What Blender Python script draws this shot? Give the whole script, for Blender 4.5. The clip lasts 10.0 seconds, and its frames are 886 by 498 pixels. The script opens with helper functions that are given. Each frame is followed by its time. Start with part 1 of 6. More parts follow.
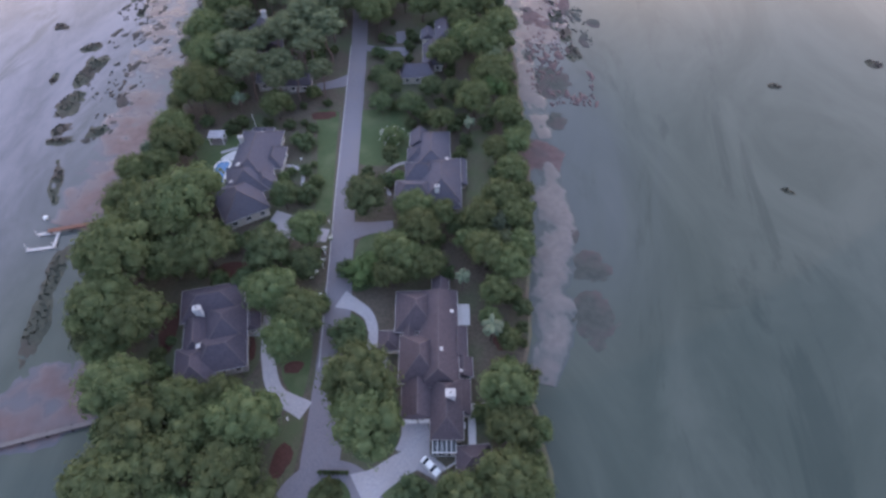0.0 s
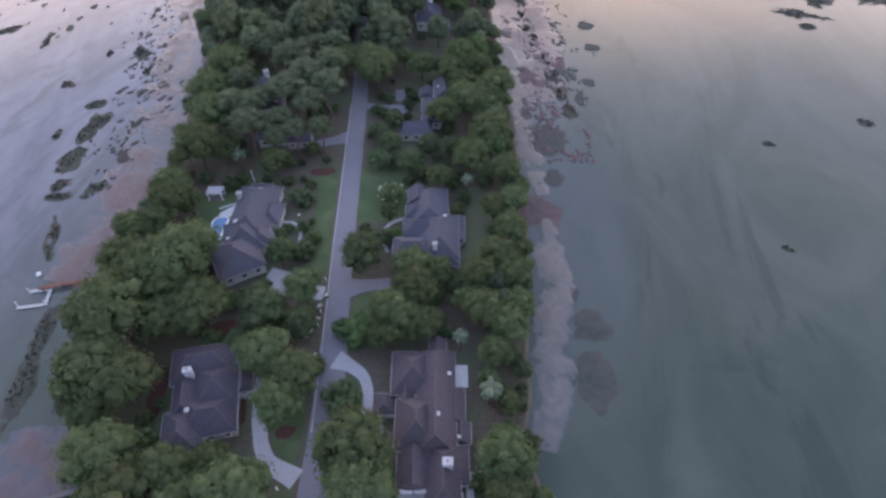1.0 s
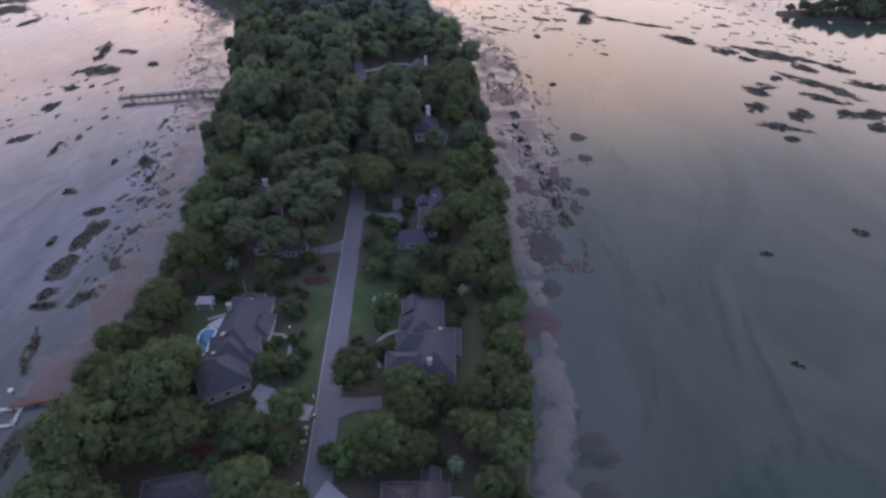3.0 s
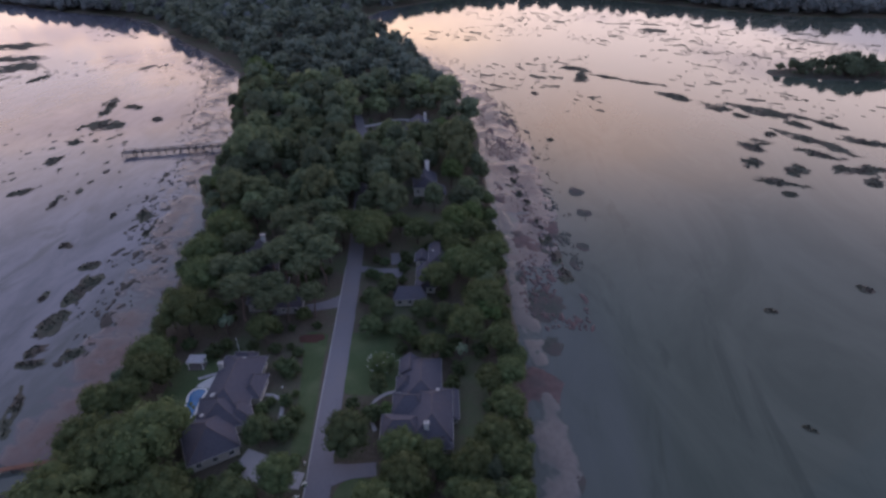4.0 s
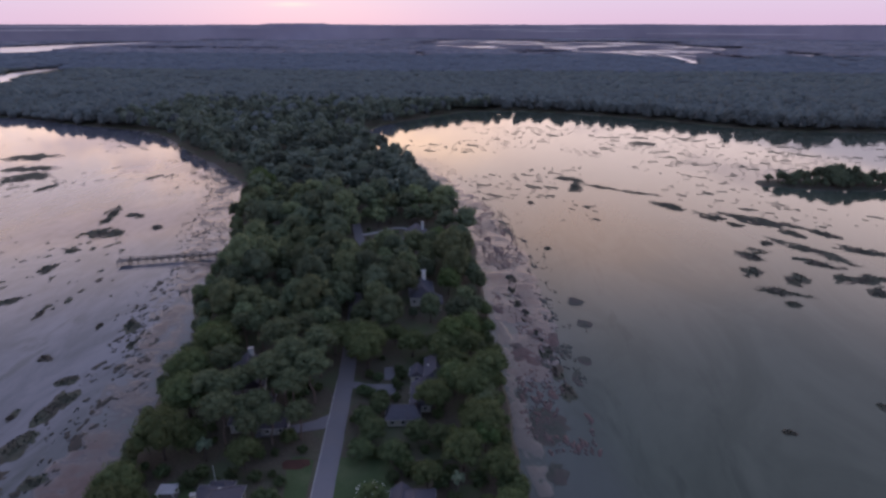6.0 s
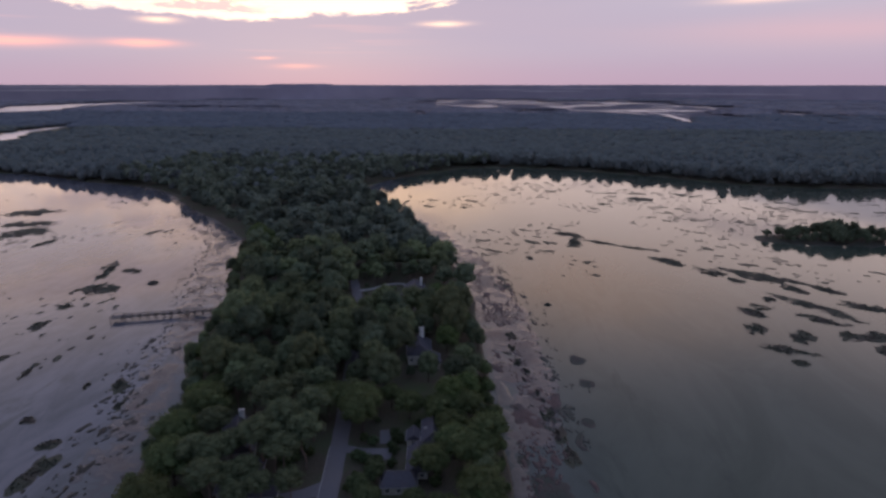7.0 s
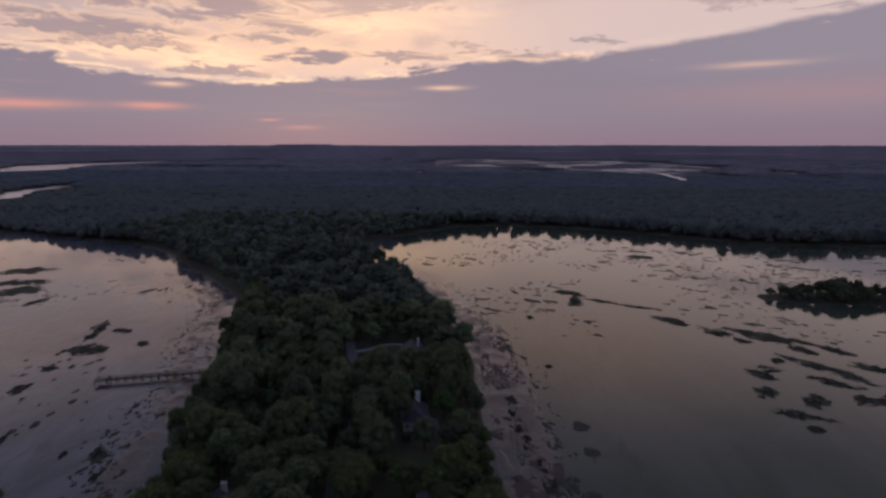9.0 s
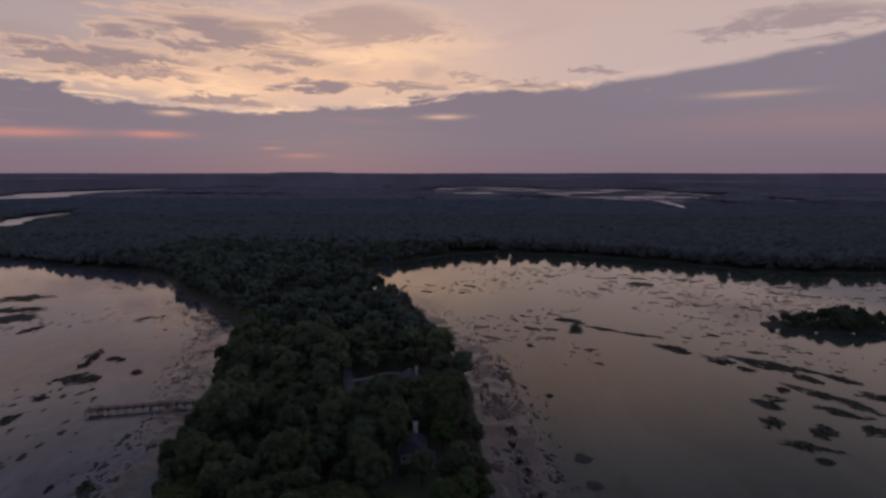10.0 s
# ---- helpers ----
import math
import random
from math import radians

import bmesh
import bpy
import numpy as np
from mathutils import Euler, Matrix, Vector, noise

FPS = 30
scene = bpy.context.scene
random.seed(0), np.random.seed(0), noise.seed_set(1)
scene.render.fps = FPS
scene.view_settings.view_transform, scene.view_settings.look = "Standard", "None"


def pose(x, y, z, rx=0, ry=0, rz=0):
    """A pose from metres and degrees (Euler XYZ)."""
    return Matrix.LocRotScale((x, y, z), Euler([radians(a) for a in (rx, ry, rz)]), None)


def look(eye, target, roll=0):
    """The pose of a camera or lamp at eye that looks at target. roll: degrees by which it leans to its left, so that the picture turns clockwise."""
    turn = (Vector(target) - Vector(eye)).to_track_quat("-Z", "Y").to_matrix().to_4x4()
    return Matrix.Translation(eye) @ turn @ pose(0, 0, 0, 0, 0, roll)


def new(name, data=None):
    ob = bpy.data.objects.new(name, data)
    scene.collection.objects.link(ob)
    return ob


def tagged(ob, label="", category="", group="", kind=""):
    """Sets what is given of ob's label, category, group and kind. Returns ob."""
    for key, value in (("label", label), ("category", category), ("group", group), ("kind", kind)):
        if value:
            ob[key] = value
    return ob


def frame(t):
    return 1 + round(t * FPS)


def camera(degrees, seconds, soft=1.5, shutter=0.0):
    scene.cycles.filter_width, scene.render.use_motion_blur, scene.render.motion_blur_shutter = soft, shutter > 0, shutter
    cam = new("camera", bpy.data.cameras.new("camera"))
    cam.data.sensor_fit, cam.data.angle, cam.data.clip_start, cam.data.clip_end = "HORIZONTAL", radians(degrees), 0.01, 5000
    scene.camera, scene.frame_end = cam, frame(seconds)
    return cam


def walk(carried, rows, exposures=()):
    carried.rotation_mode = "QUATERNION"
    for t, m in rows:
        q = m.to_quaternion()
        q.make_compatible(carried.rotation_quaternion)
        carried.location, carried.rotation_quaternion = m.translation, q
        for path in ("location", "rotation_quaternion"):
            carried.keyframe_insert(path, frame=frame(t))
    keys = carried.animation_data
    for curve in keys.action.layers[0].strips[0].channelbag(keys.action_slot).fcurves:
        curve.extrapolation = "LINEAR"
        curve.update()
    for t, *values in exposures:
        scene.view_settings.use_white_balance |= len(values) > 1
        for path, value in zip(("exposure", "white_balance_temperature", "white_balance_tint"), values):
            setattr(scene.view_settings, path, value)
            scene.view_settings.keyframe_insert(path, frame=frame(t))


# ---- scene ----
cam = camera(76.7, 10.0, soft=2.8)
PATH = [
    (0, (1.781, 2.238, 119.214), (1.6654, 3.4634, 117.6374), -0.95),
    (0.5, (1.843, 3.856, 119.401), (1.7243, 5.1471, 117.8778), -0.80),
    (1, (1.913, 5.496, 119.598), (1.7905, 6.8513, 118.1316), -0.66),
    (1.5, (1.990, 7.156, 119.802), (1.8653, 8.5699, 118.3930), -0.54),
    (2, (2.075, 8.829, 120.008), (1.9466, 10.2987, 118.6578), -0.43),
    (2.5, (2.169, 10.512, 120.213), (2.0378, 12.0379, 118.9270), -0.34),
    (4, (2.505, 15.574, 120.778), (2.3635, 17.2557, 119.7059), -0.13),
    (4.5, (2.637, 17.250, 120.937), (2.4923, 18.9760, 119.9365), -0.08),
    (5, (2.779, 18.914, 121.073), (2.6321, 20.6801, 120.1463), -0.05),
    (5.5, (2.933, 20.560, 121.183), (2.7833, 22.3660, 120.3367), -0.02),
    (7, (3.463, 25.350, 121.317), (3.3067, 27.2622, 120.7506), 0.02),
    (7.5, (3.665, 26.883, 121.282), (3.5064, 28.8085, 120.7664), 0.03),
    (8, (3.879, 28.375, 121.201), (3.7201, 30.3147, 120.7403), 0.02),
    (8.5, (4.107, 29.823, 121.069), (3.9477, 31.7733, 120.6550), 0.02),
    (9, (4.349, 31.223, 120.883), (4.1884, 33.1820, 120.5151), 0.01),
    (9.5, (4.605, 32.569, 120.638), (4.4445, 34.5368, 120.3193), 0.00),
    (10, (4.876, 33.857, 120.331), (4.7141, 35.8323, 120.0587), -0.01),
]
EXPOSURES = [(0, 3.28, 5980, 10), (1.0, 3.08, 5950, 9), (2.5, 2.54, 5850, 11), (4.0, 1.95, 5800, 14), (4.5, 1.90, 5800, 14), (5.5, 1.90, 5820, 14), (7.0, 1.27, 6000, 12), (8.5, 0.57, 6080, 14), (10.0, -0.02, 6180, 15)]
walk(cam, [(t, look(eye, target, roll)) for t, eye, target, roll in PATH], EXPOSURES)

# ---- world: a clouded sky just before sunrise, the glow ahead and to the left ----
SUN_AZ, SUN_EL = -17.0, 5.0          # degrees; azimuth from +y to the right


class Nodes:
    """A short way to write node trees."""

    def __init__(self, tree, clear=True):
        self.tree = tree
        if clear:
            tree.nodes.clear()

    def node(self, kind, **inputs):
        n = self.tree.nodes.new(kind)
        for key, value in inputs.items():
            self.put(n, key.replace("_", " "), value)
        return n

    def put(self, n, key, value):
        slot = n.inputs[int(key[1:])] if key[0] == "i" and key[1:].isdigit() else n.inputs[key]
        if isinstance(value, bpy.types.NodeSocket):
            self.tree.links.new(value, slot)
        else:
            slot.default_value = value

    def math(self, op, a, b=0.0, c=0.0, clamp=False):
        n = self.tree.nodes.new("ShaderNodeMath")
        n.operation, n.use_clamp = op, clamp
        for i, v in enumerate((a, b, c)):
            self.put(n, "i%d" % i, v)
        return n.outputs[0]

    def step(self, value, lo, hi):
        n = self.tree.nodes.new("ShaderNodeMapRange")
        n.interpolation_type = "SMOOTHSTEP"
        for key, v in (("Value", value), ("From Min", lo), ("From Max", hi)):
            self.put(n, key, v)
        return n.outputs[0]

    def mix(self, f, a, b, how="MIX"):
        n = self.tree.nodes.new("ShaderNodeMix")
        n.data_type, n.blend_type = "RGBA", how
        for i, v in ((0, f), (6, a), (7, b)):
            self.put(n, "i%d" % i, v if not isinstance(v, tuple) or len(v) == 4 else (*v, 1.0))
        return n.outputs[2]

    def noise(self, vector, scale, detail=4.0, rough=0.55, distortion=0.0):
        n = self.tree.nodes.new("ShaderNodeTexNoise")
        for key, v in (("Vector", vector), ("Scale", scale), ("Detail", detail), ("Roughness", rough), ("Distortion", distortion)):
            self.put(n, key, v)
        return n.outputs["Fac"]


def make_world():
    world = bpy.data.worlds.new("sky")
    scene.world = world
    world.use_nodes = True
    k = Nodes(world.node_tree)
    way = k.node("ShaderNodeTexCoord").outputs["Generated"]
    xyz = k.node("ShaderNodeSeparateXYZ", Vector=way)
    x, y, z = xyz.outputs
    az = k.math("MULTIPLY", k.math("ARCTAN2", x, y), 57.2958)
    el = k.math("MULTIPLY", k.math("ARCSINE", z), 57.2958)
    el = k.math("ABSOLUTE", el)

    def sheet(sa, se, oz):
        c = k.node("ShaderNodeCombineXYZ")
        k.put(c, "X", k.math("MULTIPLY", az, sa)), k.put(c, "Y", k.math("MULTIPLY", el, se)), k.put(c, "Z", oz)
        return c.outputs[0]

    # clear sky behind the clouds
    sky = k.node("ShaderNodeTexSky")
    sky.sky_type, sky.sun_disc = "NISHITA", False
    sky.sun_elevation, sky.sun_rotation = radians(SUN_EL), radians(SUN_AZ)
    high = k.mix(k.step(el, 12.0, 40.0), (0.58, 0.440, 0.385), (0.140, 0.156, 0.218))
    high = k.mix(k.math("MULTIPLY", k.step(az, -8.0, -26.0), k.step(el, 15.0, 29.0)), high, (0.200, 0.200, 0.258))
    high = k.mix(k.step(el, 45.0, 85.0), high, (0.090, 0.114, 0.162))
    # greyer and duller high on the right
    high = k.mix(k.math("MULTIPLY", k.step(az, 12.0, 32.0), k.step(el, 15.0, 30.0)), high, (0.172, 0.166, 0.198))
    # towards the back of the camera the dusk is bluer
    back = k.step(k.math("ABSOLUTE", az), 55.0, 120.0)
    high = k.mix(k.math("MULTIPLY", k.step(az, -14.0, -38.0), k.step(el, 24.0, 13.0)), high, (0.44, 0.345, 0.325))
    high = k.mix(k.step(el, 22.0, 55.0), high, (0.098, 0.117, 0.165))
    high = k.mix(back, high, (0.093, 0.112, 0.158))
    da = k.math("DIVIDE", k.math("SUBTRACT", az, -14.0), 15.0)
    de = k.math("DIVIDE", k.math("SUBTRACT", el, 10.0), 4.0)
    glow = k.math("EXPONENT", k.math("MULTIPLY", k.math("ADD", k.math("MULTIPLY", da, da), k.math("MULTIPLY", de, de)), -1.0))
    high = k.mix(k.math("MULTIPLY", glow, 0.85), high, (0.86, 0.54, 0.34))
    ga = k.math("DIVIDE", k.math("ADD", az, 29.0), 12.0)
    ge = k.math("DIVIDE", k.math("SUBTRACT", el, 8.4), 1.7)
    ember = k.math("EXPONENT", k.math("MULTIPLY", k.math("ADD", k.math("MULTIPLY", ga, ga), k.math("MULTIPLY", ge, ge)), -1.0))
    high = k.mix(k.math("MULTIPLY", ember, 0.6), high, (0.95, 0.57, 0.34))
    # torn clouds over the glow: (azimuth, elevation, half width, half height, weight)
    shreds = k.noise(sheet(0.20, 0.95, 47.0), 1.0, 8.0, 0.68, 1.0)
    drift = k.noise(sheet(0.07, 0.42, 3.0), 1.0, 7.0, 0.62, 0.8)
    az_w = k.math("ADD", az, k.math("MULTIPLY", k.math("SUBTRACT", drift, 0.5), 22.0))
    el_w = k.math("ADD", el, k.math("MULTIPLY", k.math("SUBTRACT", shreds, 0.5), 4.5))

    def lump(a0, e0, wa, we):
        sa = k.math("DIVIDE", k.math("SUBTRACT", az_w, a0), wa)
        se = k.math("DIVIDE", k.math("SUBTRACT", el_w, e0), we)
        return k.math("EXPONENT", k.math("MULTIPLY", k.math("ADD", k.math("MULTIPLY", sa, sa), k.math("MULTIPLY", se, se)), -1.0))

    TORN = ((-10, 8.2, 7, 0.5, 0.75), (-27, 6.7, 5, 0.45, 0.75), (-33.5, 8.6, 5, 0.5, 0.7), (-1, 9.4, 3, 0.35, 0.5), (-37, 9.6, 9, 0.85, 0.85), (-26, 12.2, 7, 1.7, 0.8), (-22, 10.4, 5, 0.8, 0.7), (-12, 14.0, 8, 1.7, 0.5), (-18.5, 8.2, 4.6, 0.85, 0.95), (3.0, 8.3, 5.5, 0.5, 0.85), (9.6, 9.6, 1.3, 0.3, 0.7), (27, 12.4, 5.5, 1.2, 0.65), (20, 12.0, 1.6, 0.5, 0.5), (-34, 16.5, 12, 1.6, 0.5))
    LIT = ((-13, 11.0, 7, 0.55, 0.85), (-28, 7.7, 4.5, 0.6, 0.95), (-35, 7.7, 3.5, 0.45, 0.7), (-7, 12.0, 6, 0.9, 0.45))
    veil = k.step(k.noise(sheet(0.05, 0.22, 71.0), 1.0, 6.0, 0.6, 0.5), 0.46, 0.72)
    high = k.mix(k.math("MULTIPLY", k.math("MULTIPLY", veil, k.math("MULTIPLY", k.step(az, 14.0, -12.0), k.step(el, 24.0, 16.0))), 0.75), high, (0.42, 0.305, 0.275))
    for a0, e0, wa, we, power in LIT:
        high = k.mix(k.math("MULTIPLY", lump(a0, e0, wa, we), power), high, (1.02, 0.66, 0.39))
    warm = k.step(az, 14.0, -8.0)
    ragged = k.math("ADD", k.math("MULTIPLY", k.math("SUBTRACT", shreds, 0.5), 0.6), k.math("MULTIPLY", k.math("SUBTRACT", drift, 0.5), 0.5))
    for a0, e0, wa, we, power in TORN:
        body = lump(a0, e0, wa, we)
        m = k.math("MULTIPLY", k.math("ADD", body, k.math("MULTIPLY", ragged, 2.6)), k.step(body, 0.02, 0.25))
        high = k.mix(k.math("MULTIPLY", k.math("MULTIPLY", k.step(m, 0.05, 0.30), warm), 0.45 * power), high, (0.98, 0.60, 0.34))
        high = k.mix(k.math("MULTIPLY", k.step(m, 0.18, 0.70), power), high, (0.285, 0.215, 0.225))
    # a rosy patch higher up, ahead and to the right
    ra = k.math("DIVIDE", k.math("SUBTRACT", az_w, 10.0), 13.0)
    re = k.math("DIVIDE", k.math("SUBTRACT", el_w, 20.0), 4.5)
    rose = k.math("EXPONENT", k.math("MULTIPLY", k.math("ADD", k.math("MULTIPLY", ra, ra), k.math("MULTIPLY", re, re)), -1.0))
    high = k.mix(k.math("MULTIPLY", rose, 0.7), high, (0.66, 0.42, 0.30))
    # the long bank of cloud, high on the left, dipping ahead and rising to the right
    edge = k.noise(sheet(0.15, 0.5, 11.0), 1.0, 8.0, 0.66, 0.5)
    left = k.math("MULTIPLY", k.math("MAXIMUM", k.math("SUBTRACT", -31.0, az), 0.0), 0.2)
    slow = k.math("MINIMUM", k.math("MULTIPLY", k.math("MAXIMUM", k.math("ADD", az, 26.0), 0.0), 0.085), 1.7)
    rise = k.math("ADD", k.math("MULTIPLY", k.math("MAXIMUM", k.math("ADD", az, 4.0), 0.0), 0.075), k.math("MULTIPLY", k.math("MAXIMUM", k.math("SUBTRACT", az, 9.0), 0.0), 0.04))
    rise = k.math("MINIMUM", k.math("ADD", k.math("ADD", rise, slow), left), 8.0)
    rough = k.math("ADD", 1.1, k.math("MULTIPLY", k.step(az, 16.0, -6.0), 4.2))
    top = k.math("ADD", k.math("ADD", rise, 5.6), k.math("MULTIPLY", k.math("SUBTRACT", edge, 0.5), rough))
    depth = k.math("SUBTRACT", top, el)
    bank = k.step(depth, -0.15, 0.5)
    rim = k.math("MULTIPLY", k.step(depth, -0.8, -0.05), k.math("MULTIPLY", k.step(az, 24.0, -8.0), k.step(shreds, 0.40, 0.60)))
    high = k.mix(k.math("MULTIPLY", rim, 0.8), high, (1.08, 0.70, 0.40))
    grain = k.noise(sheet(0.05, 0.4, 21.0), 1.0, 4.0, 0.5)
    low = k.mix(grain, (0.240, 0.188, 0.210), (0.215, 0.180, 0.214))
    low = k.mix(k.math("MULTIPLY", k.step(az, -2.0, 30.0), k.step(el, 3.5, 8.0)), low, (0.250, 0.212, 0.235))
    low = k.mix(k.step(el, 3.5, 0.0), low, (0.225, 0.158, 0.19))
    fire = k.math("MULTIPLY", k.step(k.noise(sheet(0.055, 1.5, 31.0), 1.0, 3.0, 0.5), 0.56, 0.66), k.step(az, -2.0, -24.0))
    fire = k.math("MULTIPLY", fire, k.math("MULTIPLY", k.step(el, 1.8, 3.2), k.step(el, 7.0, 5.0)))
    low = k.mix(k.math("MULTIPLY", fire, 0.2), low, (0.60, 0.27, 0.22))
    for a0, e0, wa, we, power in ((-41.0, 3.2, 4.2, 0.38, 0.8), (-31.5, 3.3, 2.5, 0.32, 0.85), (-30.0, 5.2, 1.3, 0.22, 0.8), (-24.0, 6.0, 2.2, 0.34, 0.85), (-21.5, 2.3, 0.9, 0.12, 0.7), (-18.6, 1.4, 1.8, 0.2, 0.45), (-14.5, 6.7, 2.4, 0.26, 0.7), (-4.6, 5.5, 1.9, 0.2, 0.75), (23.5, 6.8, 3.6, 0.22, 0.4), (31.0, 4.2, 14.0, 1.3, 0.16)):
        sa = k.math("DIVIDE", k.math("SUBTRACT", az, a0), wa)
        se = k.math("DIVIDE", k.math("SUBTRACT", k.math("ADD", el, k.math("MULTIPLY", k.math("SUBTRACT", grain, 0.5), 1.2)), e0), we)
        streak = k.math("EXPONENT", k.math("MULTIPLY", k.math("ADD", k.math("MULTIPLY", sa, sa), k.math("MULTIPLY", se, se)), -1.0))
        low = k.mix(k.math("MULTIPLY", streak, power), low, (0.64, 0.275, 0.21) if e0 < 5.0 else (0.86, 0.52, 0.34))
    lit = k.math("MULTIPLY", k.step(k.noise(sheet(0.16, 1.3, 63.0), 1.0, 4.0, 0.6, 0.4), 0.63, 0.70), k.math("MULTIPLY", k.step(el, 4.2, 5.6), k.step(depth, 1.8, 0.6)))
    low = k.mix(k.math("MULTIPLY", lit, 0.7), low, (0.72, 0.46, 0.33))
    full = k.mix(bank, high, low)
    full = k.mix(0.001, full, sky.outputs[0], "ADD")
    back = k.node("ShaderNodeBackground", Color=full, Strength=1.0)
    out = k.node("ShaderNodeOutputWorld")
    k.put(out, "Surface", back.outputs[0])


make_world()
sun = new("sun", bpy.data.lights.new("sun", "SUN"))
sun.data.energy, sun.data.angle, sun.data.color = 0.12, radians(130), (1.0, 0.72, 0.5)
sun.matrix_world = look((0, 0, 200), (-math.sin(radians(SUN_AZ)), -math.cos(radians(SUN_AZ)), 200 - math.tan(radians(SUN_EL))))


# ---- materials ----
def surface(name, a, b, rough=0.8, fine=3.0, broad=0.15, c=None, bump=0.3, per_object=0.0, per_island=0.0, metal=0.0, spec=0.3, depth=0.05, local=False):
    """A surface of two or three colours that vary at two scales, with fine relief."""
    m = bpy.data.materials.new(name)
    m.use_nodes = True
    k = Nodes(m.node_tree)
    where = k.node("ShaderNodeTexCoord").outputs["Object"] if local else k.node("ShaderNodeNewGeometry").outputs["Position"]
    n1 = k.noise(where, fine, 5.0, 0.6)
    n2 = k.noise(where, broad, 3.0, 0.5)
    colour = k.mix(k.step(n1, 0.3, 0.7), a, b)
    if c:
        colour = k.mix(k.math("MULTIPLY", k.step(n2, 0.42, 0.68), 0.85), colour, c)
    shade = k.math("ADD", 0.8, k.math("MULTIPLY", n2, 0.4))
    if per_object:
        shade = k.math("MULTIPLY", shade, k.math("ADD", 1.0 - per_object, k.math("MULTIPLY", k.node("ShaderNodeObjectInfo").outputs["Random"], 2 * per_object)))
    if per_island:
        shade = k.math("MULTIPLY", shade, k.math("ADD", 1.0 - per_island, k.math("MULTIPLY", k.node("ShaderNodeNewGeometry").outputs["Random Per Island"], 2 * per_island)))
    hsv = k.node("ShaderNodeHueSaturation", Color=colour, Value=shade)
    if per_object:
        k.put(hsv, "Hue", k.math("ADD", 0.485, k.math("MULTIPLY", k.node("ShaderNodeObjectInfo").outputs["Random"], 0.03)))
    p = k.node("ShaderNodeBsdfPrincipled", Roughness=rough, Metallic=metal)
    k.put(p, "Base Color", hsv.outputs[0]), k.put(p, "Specular IOR Level", spec)
    if bump:
        bm = k.node("ShaderNodeBump", Strength=bump, Distance=depth, Height=n1)
        k.put(p, "Normal", bm.outputs[0])
    out = k.node("ShaderNodeOutputMaterial")
    k.put(out, "Surface", p.outputs[0])
    return m


def foliage(name, a, b, per_object=0.2, per_island=0.16, through_light=0.32, spec=0.12):
    """Leaves: a dull surface that lets some light through."""
    m = surface(name, a, b, 0.85, 0.5, 0.12, None, 0, per_object, per_island, spec=spec, local=True)
    k = Nodes(m.node_tree, False)
    p = next(n for n in m.node_tree.nodes if n.type == "BSDF_PRINCIPLED")
    out = next(n for n in m.node_tree.nodes if n.type == "OUTPUT_MATERIAL")
    thin = k.node("ShaderNodeBsdfTranslucent")
    k.put(thin, "Color", p.inputs["Base Color"].links[0].from_socket)
    both = k.node("ShaderNodeMixShader", Fac=through_light)
    k.put(both, "i1", p.outputs[0]), k.put(both, "i2", thin.outputs[0])
    k.put(out, "Surface", both.outputs[0])
    return m


def shore_surface(name, a, b, c, wet):
    """Sand or mud that darkens and turns glossy where it is wet, close above the water."""
    m = surface(name, a, b, 0.55, 0.5, 0.07, c, 0.25)
    tree = m.node_tree
    k = Nodes(tree, False)
    p = next(n for n in tree.nodes if n.type == "BSDF_PRINCIPLED")
    dry = p.inputs["Base Color"].links[0].from_socket
    pos = k.node("ShaderNodeNewGeometry").outputs["Position"]
    z = k.node("ShaderNodeSeparateXYZ", Vector=pos).outputs[2]
    high = k.math("ADD", z, k.math("MULTIPLY", k.math("SUBTRACT", k.noise(pos, 0.35, 4.0, 0.6), 0.5), 0.12))
    f = k.step(high, SEA - 0.02, SEA + 0.20)
    k.put(p, "Base Color", k.mix(f, wet, dry))
    k.put(p, "Roughness", k.math("ADD", 0.08, k.math("MULTIPLY", f, 0.5)))
    return m


SEA = -0.5                           # the water's level


